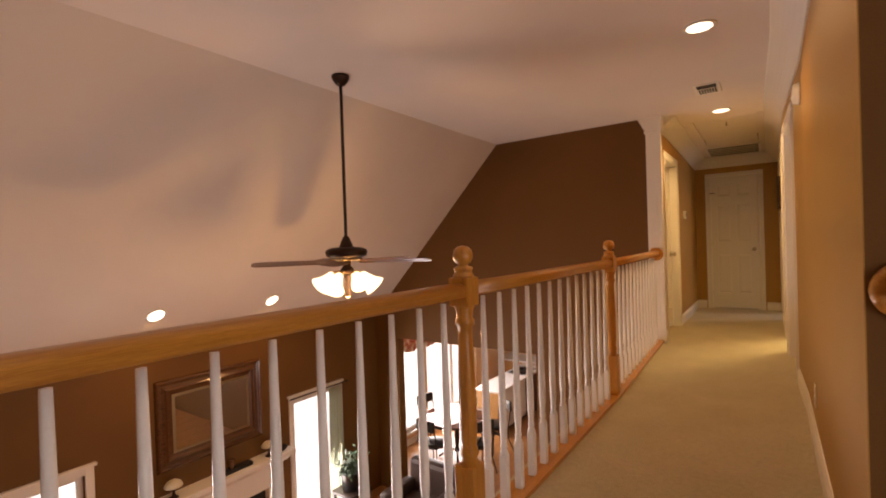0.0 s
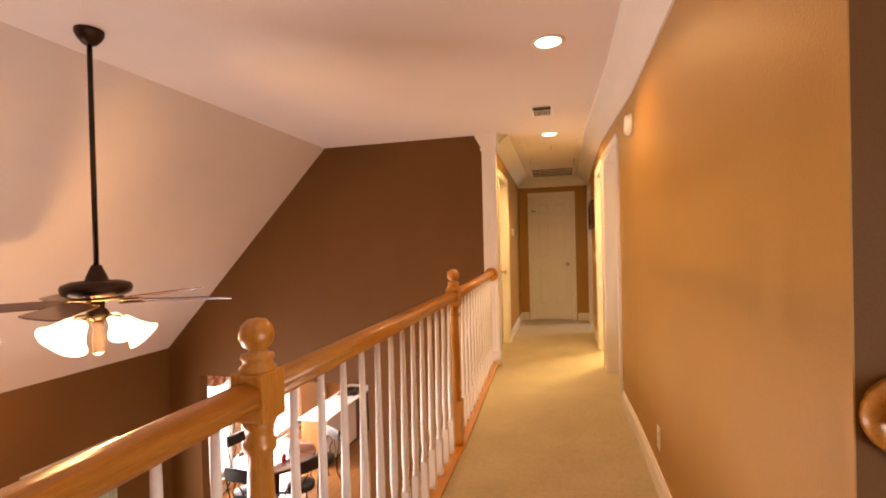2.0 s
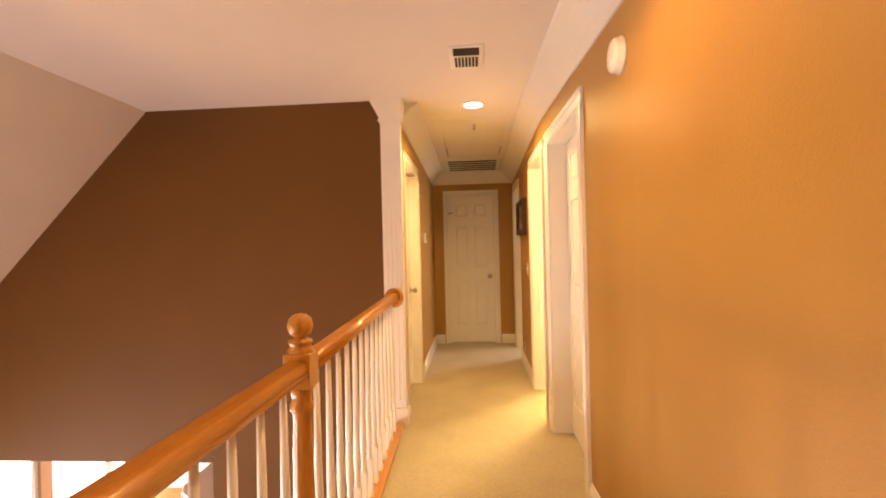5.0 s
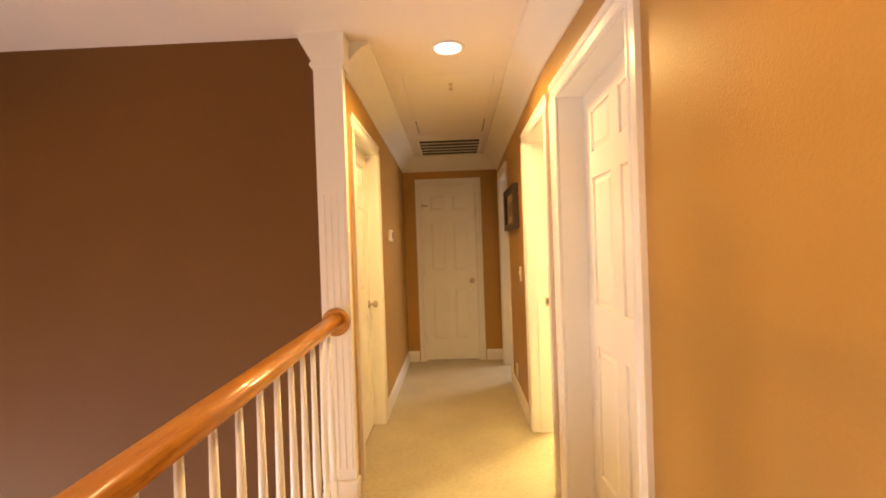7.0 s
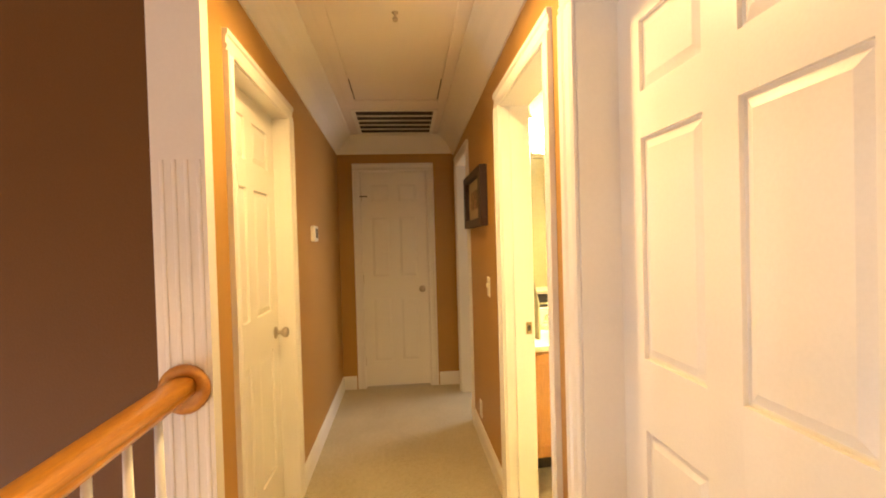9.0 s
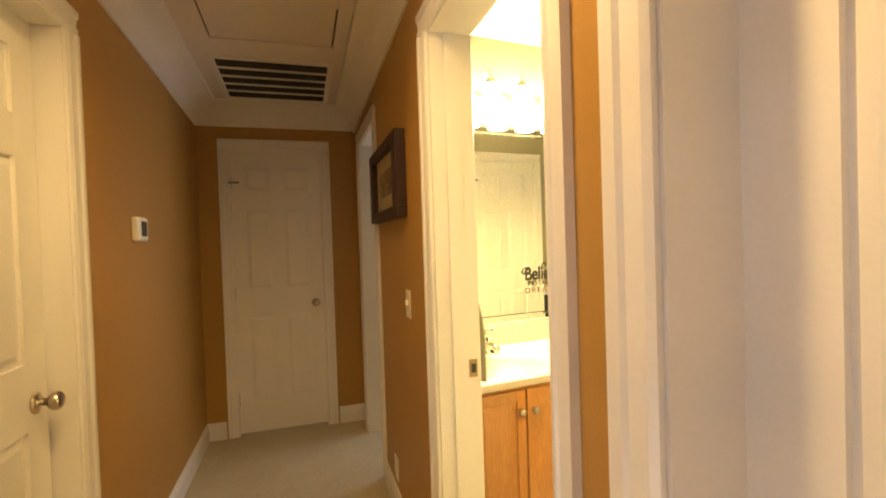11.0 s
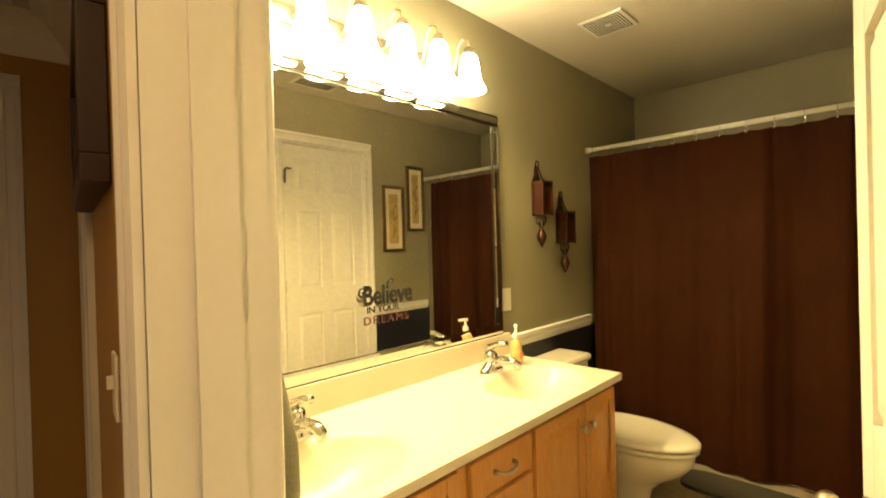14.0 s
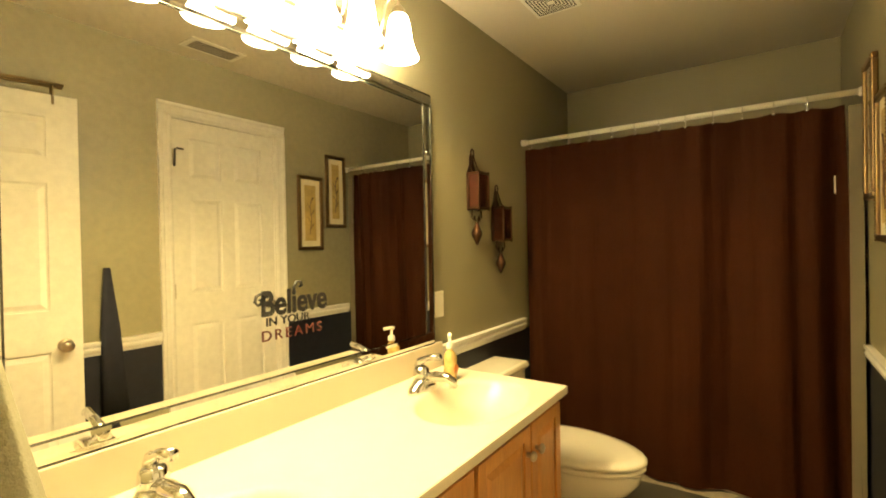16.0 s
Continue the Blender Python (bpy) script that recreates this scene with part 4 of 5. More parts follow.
part("cushion", lathe(bmesh.new(), [(0.19, 0.455), (0.21, 0.47), (0.205, 0.50), (0.17, 0.515), (0.002, 0.515)], (0, 0, 0), 24), M_BLACK, chair)
part("seat_ring", lathe(bmesh.new(), [(0.19, 0.435), (0.205, 0.435), (0.205, 0.454), (0.19, 0.454)], (0, 0, 0), 24), M_BRONZE, chair)
for sx in (-1, 1):
    part("front_leg", tube(bmesh.new(), [(sx * 0.17, 0.12, 0.44), (sx * 0.19, 0.17, 0.25), (sx * 0.18, 0.16, 0.08), (sx * 0.21, 0.20, 0.01)], 0.011, 8), M_BRONZE, chair)
    part("back_leg", tube(bmesh.new(), [(sx * 0.21, -0.26, 0.01), (sx * 0.18, -0.17, 0.25), (sx * 0.18, -0.17, 0.44), (sx * 0.19, -0.21, 0.70), (sx * 0.17, -0.23, 0.86)], 0.011, 8), M_BRONZE, chair)
    part("scroll", tube(bmesh.new(), [(sx * 0.05, -0.20, 0.45), (sx * 0.10, -0.21, 0.58), (sx * 0.03, -0.22, 0.68), (sx * 0.09, -0.23, 0.80)], 0.007, 6), M_BRONZE, chair)
part("top_rail", B(-0.20, 0.20, -0.255, -0.21, 0.74, 0.93, bevel=0.02), M_BLACK, chair)
spots = [(-5.28, 6.62, -105), (-4.62, 5.80, -4), (-3.98, 6.16, 62), (-4.10, 7.0, 150)]
chair.matrix_world = pose(spots[0][0], spots[0][1], GROUND, 0, 0, spots[0][2])
for x, y, r in spots[1:]:
    copy_thing(chair, pose(x, y, GROUND, 0, 0, r))
M_RED = paint("red_can", (0.5, 0.03, 0.03), 0.4, 0.1)
single("red_can", lathe(bmesh.new(), [(0.03, 0), (0.033, 0.005), (0.033, 0.11), (0.028, 0.118), (0.002, 0.118)], (-4.30, 6.22, GROUND + 0.76), 18), M_RED, "small red can standing on the table", "can")

# peninsula counter
M_CABK = wood("honey_oak_cabinet", (0.36, 0.17, 0.05), (0.55, 0.30, 0.10), 2, 0.35, 7, 0.2)
M_COUNTER = paint("white_laminate", (0.74, 0.73, 0.70), 0.25, 0.03)
M_DKCAB = paint("dark_cherry_side", (0.10, 0.035, 0.018), 0.35, 0.15, 30)
pn = thing("kitchen_peninsula", "honey-oak kitchen peninsula with a white end panel", "cabinet")
part("carcass", B(-4.82, -4.32, 7.55, 9.75, GROUND + 0.09, GROUND + 0.87), M_CABK, pn)
part("toe_kick", B(-4.78, -4.36, 7.6, 9.75, GROUND, GROUND + 0.09), M_BLACK, pn)
part("side_panel", B(-4.319, -4.305, 7.55, 8.75, GROUND + 0.09, GROUND + 0.87), M_COUNTER, pn)
part("side_panel", B(-4.319, -4.305, 8.75, 9.75, GROUND + 0.02, GROUND + 0.87), M_DKCAB, pn, "dark cherry panel")
part("worktop", B(-4.86, -4.27, 7.51, 9.78, GROUND + 0.87, GROUND + 0.91, bevel=0.006), M_COUNTER, pn, "white laminate worktop")
ck = thing("cooktop", "black glass cooktop set in the white counter", "cooktop")
part("glass", B(-4.78, -4.36, 8.85, 9.45, GROUND + 0.91, GROUND + 0.918, bevel=0.002), M_BLACK, ck)
for i in range(2):
    for j in range(2):
        part("burner", lathe(bmesh.new(), [(0.08, 0), (0.08, 0.012), (0.06, 0.014), (0.002, 0.014)], (-4.68 + 0.22 * i, 9.0 + 0.28 * j, GROUND + 0.918), 20), M_BRONZE, ck)
bk = thing("wall_cabinet", "row of honey-oak kitchen cabinets on the far wall", "cabinet")
part("carcass", B(-5.64, -3.2, 10.0, 10.599, GROUND, GROUND + 0.87), M_CABK, bk)
for i in range(5):
    part("door", B(-5.6 + i * 0.48, -5.16 + i * 0.48, 9.985, 10.0, GROUND + 0.1, GROUND + 0.84, bevel=0.004), M_CABK, bk)
single("far_worktop", B(-5.64, -3.2, 9.96, 10.599, GROUND + 0.87, GROUND + 0.91, bevel=0.005), M_COUNTER, "white laminate worktop along the far wall", "worktop")
uc = thing("upper_cabinet", "honey-oak upper kitchen cabinets", "cabinet")
part("carcass", B(-4.7, -3.2, 10.25, 10.599, GROUND + 1.4, GROUND + 2.2), M_CABK, uc)
for i in range(3):
    part("door", B(-4.68 + i * 0.5, -4.22 + i * 0.5, 10.235, 10.25, GROUND + 1.42, GROUND + 2.18, bevel=0.004), M_CABK, uc)

# ---- bathroom ----
YB, YF, XE = 6.843, 5.21, 3.868       # mirror wall, opposite wall, tub end wall, in the bathroom's own axes
XI = XF + 0.14                         # inside of the door wall
RZ0, RZ1 = 0.765, 0.838                # chair rail
M_BFLOOR = paint("beige_vinyl_floor", (0.36, 0.30, 0.21), 0.35, 0.16, 24, 0.06, patch=6)
M_BCEIL = paint("bathroom_ceiling_paint", (0.66, 0.60, 0.48), 0.7, 0.03, 220, 0.4)
def two_tone(name, x0, x1, y0, y1, label):
    """A wall painted grey-olive above the chair rail and navy below."""
    setting(name, B(x0, x1, y0, y1, RZ0, CB), M_GREY, label + ", grey-olive above the chair rail", "wall")
    setting(name, B(x0, x1, y0, y1, 0, RZ0), M_NAVY, label + ", dark navy below the chair rail", "wall")


two_tone("wall_bath_left", XI + 0.0005, XI + 0.004, 5.866, 6.9, "bathroom wall beside the vanity")
setting("wall_bath_left", B(XI + 0.0005, XI + 0.004, 4.9, 5.866, 2.112, CB), M_GREY, "grey-olive bathroom wall over the hall door", "wall")
RAIL = [(0, 0), (0.008, 0), (0.012, 0.014), (0.02, 0.02), (0.024, 0.036), (0.018, 0.046), (0.024, 0.056), (0.026, 0.07), (0, 0.073)]
W = "white painted chair rail between grey and navy paint"
run_y("trim_chair_rail", RAIL, XI + 0.004, 1, 5.866, 6.2, RZ0, M_TRIM, W, "chair rail")

# the bathroom proper stands a few degrees out of square with the hall: all that follows is turned with it
SQUARE = {ob.name for ob in scene.objects}
setting("floor_bathroom", B(0.20, XE, 5.09, YB, -0.1, -0.003), M_BFLOOR, "beige mottled vinyl bathroom floor", "floor")
setting("ceiling_bathroom", B(0.25, XE + 0.1, 5.0, YB + 0.06, CB, CB + 0.08), M_BCEIL, "off-white bathroom ceiling", "ceiling")
two_tone("wall_bath_mirror", 0.40, XE, YB, YB + 0.06, "bathroom wall behind the vanity")
two_tone("wall_bath_end", XE, XE + 0.1, YF - 0.09, YB + 0.06, "bathroom wall behind the tub")
two_tone("wall_bath_opposite", 0.27, 1.640, YF - 0.09, YF, "bathroom wall with the closet door")
two_tone("wall_bath_opposite", 2.350, XE, YF - 0.09, YF, "bathroom wall with the pictures")
setting("wall_bath_opposite", B(1.640, 2.350, YF - 0.09, YF, 2.105, CB), M_GREY, "grey-olive bathroom wall above the closet door", "wall")
for x0, x1, y, s in ((2.075, 3.0, YB, -1), (0.75, 1.565, YF, 1), (2.425, 3.02, YF, 1)):
    run_x("trim_chair_rail", RAIL, y, s, x0, x1, RZ0, M_TRIM, W, "chair rail")

d = thing("door_6", "white six-panel linen closet door, closed", "door", kind="structure")
casing_set(d, "x", YF, 1, 1.645, 2.345, 2.10)
jamb_set(d, "x", YF - 0.089, YF - 0.001, 1.6405, 2.3495, 2.1045, 0.012)
leaf(d, pose(1.655, YF - 0.047, 0.005), 0.68, 2.083, 0.625, hinges=False)
for z in (0.27, 1.06, 1.86):
    part("hinge", lathe(bmesh.new(), [(0.005, z - 0.045), (0.007, z - 0.043), (0.007, z + 0.043), (0.005, z + 0.045)], (1.651, YF - 0.006, 0), 8), M_NICKEL, d)
part("hook", tube(bmesh.new(), [(1.652, YF + 0.022, 1.80), (1.652, YF + 0.030, 1.90), (1.662, YF + 0.034, 1.905), (1.70, YF + 0.030, 1.905)], 0.006, 8), M_BRONZE, d, "dark flip latch high on the door edge")

# vanity
M_VWOOD = wood("honey_maple_cabinet", (0.57, 0.25, 0.062), (0.67, 0.32, 0.09), 2, 0.33, 5, 0.3)
M_MARBLE = paint("cream_cultured_marble", (0.79, 0.71, 0.56), 0.30, 0.03, 14, 0.01, coat=0.08)
VX0, VX1, VY, VT = 0.46, 2.072, 6.226, 0.746
van = thing("bathroom_vanity", "honey maple double vanity cabinet with doors and drawers", "vanity")
part("carcass", B(VX0, 2.034, 6.26, YB - 0.002, 0.09, VT - 0.13), M_VWOOD, van)
part("front_rail", B(VX0, 2.034, 6.26, 6.28, VT - 0.13, VT - 0.032), M_VWOOD, van)
part("end_panel", B(2.016, 2.034, 6.28, YB - 0.002, VT - 0.13, VT - 0.032), M_VWOOD, van)
part("toe_kick", B(VX0, 2.034, 6.32, YB - 0.02, 0, 0.09), M_FRAME, van)


def cupboard(x0, x1, z0, z1, knob=None, pull=False):
    """A frame-and-panel front, with its knob or pull."""
    y0, y1 = 6.241, 6.2595
    w = 0.045
    dr = part("drawer" if pull else "door", B(x0, x1, y0 + 0.008, y1, z0, z1), M_VWOOD, van)
    if pull:
        part("front", B(x0, x1, y0, y0 + 0.0075, z0, z1, bevel=0.003), M_VWOOD, dr)
        xm, zm = (x0 + x1) / 2, (z0 + z1) / 2
        part("pull", tube(bmesh.new(), [(xm - 0.048, y0 + 0.002, zm), (xm - 0.045, y0 - 0.018, zm), (xm - 0.03, y0 - 0.026, zm - 0.006), (xm, y0 - 0.028, zm - 0.01), (xm + 0.03, y0 - 0.026, zm - 0.006), (xm + 0.045, y0 - 0.018, zm), (xm + 0.048, y0 + 0.002, zm)], 0.006, 8, [0.009, 0.006, 0.006, 0.007, 0.006, 0.006, 0.009]), M_NICKEL, dr, "curved nickel drawer pull")
        return
    for a in ((x0, x0 + w, z0, z1), (x1 - w, x1, z0, z1), (x0 + w, x1 - w, z0, z0 + w), (x0 + w, x1 - w, z1 - w, z1)):
        part("stile", B(a[0], a[1], y0, y0 + 0.0075, a[2], a[3], bevel=0.002), M_VWOOD, dr)
    g, k = w + 0.008, w + 0.03
    bm = bmesh.new()
    r0 = [bm.verts.new((x, y0 + 0.0078, z)) for x, z in ((x0 + g, z0 + g), (x1 - g, z0 + g), (x1 - g, z1 - g), (x0 + g, z1 - g))]
    r1 = [bm.verts.new((x, y0 + 0.0015, z)) for x, z in ((x0 + k, z0 + k), (x1 - k, z0 + k), (x1 - k, z1 - k), (x0 + k, z1 - k))]
    for i in range(4):
        bm.faces.new((r0[i], r0[(i + 1) % 4], r1[(i + 1) % 4], r1[i]))
    bm.faces.new(r1)
    part("raised_panel", bm, M_VWOOD, dr)
    part("knob", lathe(bmesh.new(), [(0.008, y0), (0.007, y0 - 0.012), (0.016, y0 - 0.018), (0.017, y0 - 0.024), (0.012, y0 - 0.030), (0.002, y0 - 0.031)], (knob, 0, z1 - 0.09), 16, "y"), M_NICKEL, dr, "round nickel knob")


cupboard(0.465, 0.738, 0.12, 0.695, 0.710)
cupboard(0.746, 1.020, 0.12, 0.695, 0.776)
for z0, z1 in ((0.12, 0.385), (0.40, 0.562), (0.578, 0.695)):
    cupboard(1.075, 1.385, z0, z1, pull=True)
cupboard(1.408, 1.752, 0.12, 0.695, 1.724)
cupboard(1.762, 2.026, 0.12, 0.695, 1.793)

SINKS = ((0.735, 6.455), (1.735, 6.455))
NX, NY = 150, 56
vs, fs = [], []
for j in range(NY + 1):
    y = VY + 0.004 + (YB - 0.024 - VY - 0.004) * j / NY
    for i in range(NX + 1):
        x = VX0 + (VX1 - 0.004 - VX0) * i / NX
        z = VT
        for sx, sy in SINKS:
            q = ((x - sx) / 0.245) ** 2 + ((y - sy) / 0.178) ** 2
            if q < 1:
                z = VT - 0.125 * (1 - q) ** 0.6 * (0.35 + 0.65 * (1 - q) ** 0.3)
            elif q < 1.45:
                z = max(z, VT + 0.0035 * math.sin(math.pi * (q - 1) / 0.45))
        vs.append((x, y, z))
for j in range(NY):
    for i in range(NX):
        a = j * (NX + 1) + i
        fs.append((a, a + 1, a + NX + 2, a + NX + 1))
me = bpy.data.meshes.new("basin_top")
me.from_pydata(vs, [], fs)
me.materials.append(M_MARBLE)
for p in me.polygons:
    p.use_smooth = True
vt = thing("marble_countertop", "cream cultured-marble vanity top with two moulded oval basins", "countertop")
tp = new("basin_top", me)
tp.parent = vt
part("front_edge", B(VX0, VX1, VY, VY + 0.004, VT - 0.03, VT, bevel=0.0015), M_MARBLE, vt)
part("end_edge", B(VX1 - 0.004, VX1, VY + 0.004, YB - 0.024, VT - 0.03, VT), M_MARBLE, vt)
part("underside", B(VX0, VX1 - 0.004, VY + 0.004, 6.26, VT - 0.031, VT - 0.029), M_MARBLE, vt)
part("backsplash", B(VX0, VX1, YB - 0.024, YB - 0.001, VT - 0.02, VT + 0.112, bevel=0.003), M_MARBLE, vt)
for sx, sy in SINKS:
    part("drain", lathe(bmesh.new(), [(0.022, VT - 0.124), (0.022, VT - 0.121), (0.015, VT - 0.120), (0.002, VT - 0.122)], (sx, sy + 0.02, 0), 16), M_CHROME, vt)


def faucet(x):
    d = thing("faucet", "chrome single-lever basin faucet", "faucet", "vanity faucets", at=(x, 6.685, VT))
    d.scale = (1.2, 1.2, 1.2)
    rim = [(math.cos(i * math.pi / 12), math.sin(i * math.pi / 12)) for i in range(24)]
    bm = loft(bmesh.new(), [(z, [(a * c, b * q - 0.004) for c, q in rim]) for z, a, b in ((0, 0.066, 0.031), (0.008, 0.066, 0.031), (0.016, 0.058, 0.029), (0.030, 0.036, 0.027), (0.040, 0.027, 0.025))])
    part("base_plate", bm, M_CHROME, d)
    part("body", lathe(bmesh.new(), [(0.027, 0.034), (0.026, 0.055), (0.025, 0.07), (0.018, 0.078), (0.002, 0.08)], (0, 0, 0), 20), M_CHROME, d)
    part("spout", tube(bmesh.new(), [(0, -0.015, 0.038), (0, -0.06, 0.052), (0, -0.10, 0.055), (0, -0.122, 0.046), (0, -0.124, 0.028)], 0.014, 12, [0.02, 0.017, 0.015, 0.0145, 0.013]), M_CHROME, d)
    part("lever", tube(bmesh.new(), [(0, 0.012, 0.074), (0, 0.005, 0.092), (0, -0.03, 0.108), (0, -0.075, 0.116)], 0.009, 10, [0.014, 0.013, 0.009, 0.011]), M_CHROME, d)
    part("lift_rod", tube(bmesh.new(), [(0, 0.03, 0.01), (0, 0.03, 0.06)], 0.003, 6), M_CHROME, d)


for x in (0.775, 1.732):
    faucet(x)

# soap bottle
M_SOAP = paint("amber_liquid_soap", (0.62, 0.43, 0.17), 0.12, 0.15, 30, 0.02, patch=30)
M_FLOWER = paint("orange_print", (0.70, 0.22, 0.03), 0.4, 0.2, 60, 0.02, patch=60)
sp = thing("soap_dispenser", "clear soap pump bottle with amber soap and white pump", "soap bottle", at=(1.908, 6.668, VT))
part("bottle", lathe(bmesh.new(), [(0.025, 0.0), (0.029, 0.005), (0.0295, 0.03), (0.027, 0.055), (0.0285, 0.085), (0.027, 0.100), (0.019, 0.114), (0.013, 0.120), (0.013, 0.13)], (0, 0, 0), 20), M_SOAP, sp)
part("flower_sticker", lathe(bmesh.new(), [(0.018, -0.0295), (0.017, -0.0305), (0.002, -0.031)], (0, 0, 0.048), 10, "y"), M_FLOWER, sp, "orange flower print")
part("collar", lathe(bmesh.new(), [(0.015, 0.128), (0.016, 0.132), (0.015, 0.15), (0.006, 0.155), (0.006, 0.185), (0.002, 0.186)], (0, 0, 0), 14), M_PLASTIC, sp)
part("pump_head", tube(bmesh.new(), [(0.012, 0.006, 0.183), (0, 0, 0.187), (-0.03, -0.02, 0.183)], 0.008, 8), M_PLASTIC, sp)
M_PURPLE = paint("purple_plastic", (0.10, 0.05, 0.40), 0.35, 0.1)
single("toothbrush", tube(bmesh.new(), [(0.50, 6.77, VT + 0.010), (0.58, 6.76, VT + 0.008), (0.66, 6.745, VT + 0.009)], 0.006, 8), M_PURPLE, "purple plastic toothbrush on the vanity", "toothbrush")

# mirror with a bevelled mirror border
MX0, MX1, MZ0, MZ1 = 0.52, 2.014, 0.862, 1.981
mi = thing("vanity_mirror", "large rectangular wall mirror with a mirrored border", "mirror")
part("glass", B(MX0 + 0.050, MX1 - 0.050, YB - 0.014, YB - 0.006, MZ0 + 0.050, MZ1 - 0.050), M_MIRROR, mi, "clear mirror glass")
part("backing", B(MX0 + 0.004, MX1 - 0.004, YB - 0.006, YB - 0.001, MZ0, MZ1), M_NICKEL, mi)
BEV = [(0.0, 0.004), (0.0, 0.0165), (0.014, 0.020), (0.036, 0.020), (0.050, 0.0165), (0.050, 0.004)]
for s, a in ((1, MX0), (-1, MX1)):
    part("border_strip", prism(bmesh.new(), [(a + s * q, YB - dd) for q, dd in BEV], "z", MZ0 + 0.052, MZ1 - 0.052), M_MIRROR, mi)
for s, a in ((1, MZ0), (-1, MZ1)):
    part("border_strip", prism(bmesh.new(), [(YB - dd, a + s * q) for q, dd in BEV], "x", MX0, MX1), M_MIRROR, mi)
for x in (MX0 + 0.04, MX1 - 0.04):
    part("rosette", lathe(bmesh.new(), [(0.008, -0.022), (0.008, -0.026), (0.002, -0.028)], (x, YB, 1.72), 10, "y"), M_CHROME, mi)


M_SEAM = metal("dark_mirror_seam", (0.10, 0.10, 0.09), 0.25)
for inset, w in ((0.0505, 0.0035), (0.0, 0.0045)):
    for a in ((MX0 + inset, MX1 - inset, MZ0 + inset - w, MZ0 + inset), (MX0 + inset, MX1 - inset, MZ1 - inset, MZ1 - inset + w), (MX0 + inset - w, MX0 + inset, MZ0 + inset, MZ1 - inset), (MX1 - inset, MX1 - inset + w, MZ0 + inset, MZ1 - inset)):
        part("seam", B(a[0], a[1], YB - 0.0185, YB - 0.004, a[2], a[3]), M_SEAM, mi, "dark seam between mirror and border")


def lettering(words, size, at, material, label, squeeze=1.0, bold=0.0, gap=1.0):
    cu = bpy.data.curves.new("lettering", "FONT")
    cu.body, cu.size, cu.extrude, cu.offset = words, size, 0.0006, bold
    cu.space_character = gap
    cu.materials.append(material)
    ob = new("lettering", cu)
    ob.matrix_world = pose(*at, 90, 0, 0) @ Matrix.Diagonal((squeeze, 1, 1, 1))
    return tagged(ob, label, "lettering")


M_VINYL = paint("black_vinyl", (0.012, 0.010, 0.010), 0.5, 0.1)
M_VINYLR = paint("dark_red_vinyl", (0.10, 0.020, 0.016), 0.5, 0.1)
YM = YB - 0.0155
lettering("Believe", 0.107, (1.138, YM, 1.102), M_VINYL, "black vinyl word on the vanity mirror", 0.83, 0.0026)
lettering("IN YOUR", 0.037, (1.155, YM, 1.070), M_VINYL, "small dark vinyl words on the vanity mirror", 1.1)
lettering("DREAMS", 0.046, (1.138, YM, 1.025), M_VINYLR, "dark red vinyl word on the vanity mirror", 1.12, 0.0, 1.3)
# the curl before the B and the one over the f
single("decal_curl", tube(bmesh.new(), [(1.163, YM, 1.157), (1.146, YM, 1.172), (1.126, YM, 1.165), (1.120, YM, 1.147), (1.132, YM, 1.135), (1.144, YM, 1.145), (1.136, YM, 1.154)], 0.004, 6), M_VINYL, "black vinyl curl before the first letter", "lettering")
single("decal_curl", tube(bmesh.new(), [(1.260, YM, 1.157), (1.260, YM, 1.183), (1.270, YM, 1.199), (1.286, YM, 1.197), (1.290, YM, 1.185), (1.280, YM, 1.181)], 0.004, 6), M_VINYL, "black vinyl curl over the tall letter", "lettering")

# six-light vanity bar
vl = thing("vanity_light", "brushed nickel six-light vanity bar with frosted bell shades, lit", "wall lamp")
part("back_plate", B(0.62, 1.745, YB - 0.022, YB - 0.001, 2.095, 2.165, bevel=0.006), M_NICKEL, vl)
LX = [0.682 + 0.1945 * i for i in range(6)]
SY = YB - 0.145
for x in LX:
    arm = part("arm", tube(bmesh.new(), [(x, YB - 0.02, 2.12), (x, YB - 0.05, 2.125), (x, YB - 0.065, 2.17), (x, YB - 0.08, 2.225), (x, YB - 0.11, 2.247), (x, YB - 0.14, 2.23), (x, SY, 2.19)], 0.005, 8), M_NICKEL, vl)
    part("socket_cap", lathe(bmesh.new(), [(0.012, 2.20), (0.024, 2.187), (0.028, 2.167), (0.026, 2.162)], (x, SY, 0), 16), M_NICKEL, arm)
    part("glass_shade", lathe(bmesh.new(), [(0.026, 2.167), (0.034, 2.157), (0.042, 2.122), (0.048, 2.072), (0.058, 2.032), (0.072, 2.007), (0.068, 2.009), (0.052, 2.034), (0.04, 2.082), (0.03, 2.142)], (x, SY, 0), 22), M_SHADE, arm, "glowing frosted bell glass shade")
    lamp("vanity_bulb", "POINT", (x, SY, 2.035), 75.0, (1.0, 0.77, 0.28), 0.02)

# wall plate, sconces
d = thing("power_outlet", "white wall plate beside the mirror", "outlet", at=(2.076, YB, 1.03))
part("plate", B(-0.035, 0.035, -0.006, -0.0005, -0.06, 0.06, bevel=0.002), M_PLASTIC, d)
M_IRON = metal("rusty_wrought_iron", (0.055, 0.028, 0.016), 0.5)
M_AMBER = paint("dark_amber_glass", (0.035, 0.010, 0.006), 0.08, 0.2, 20, 0.02)


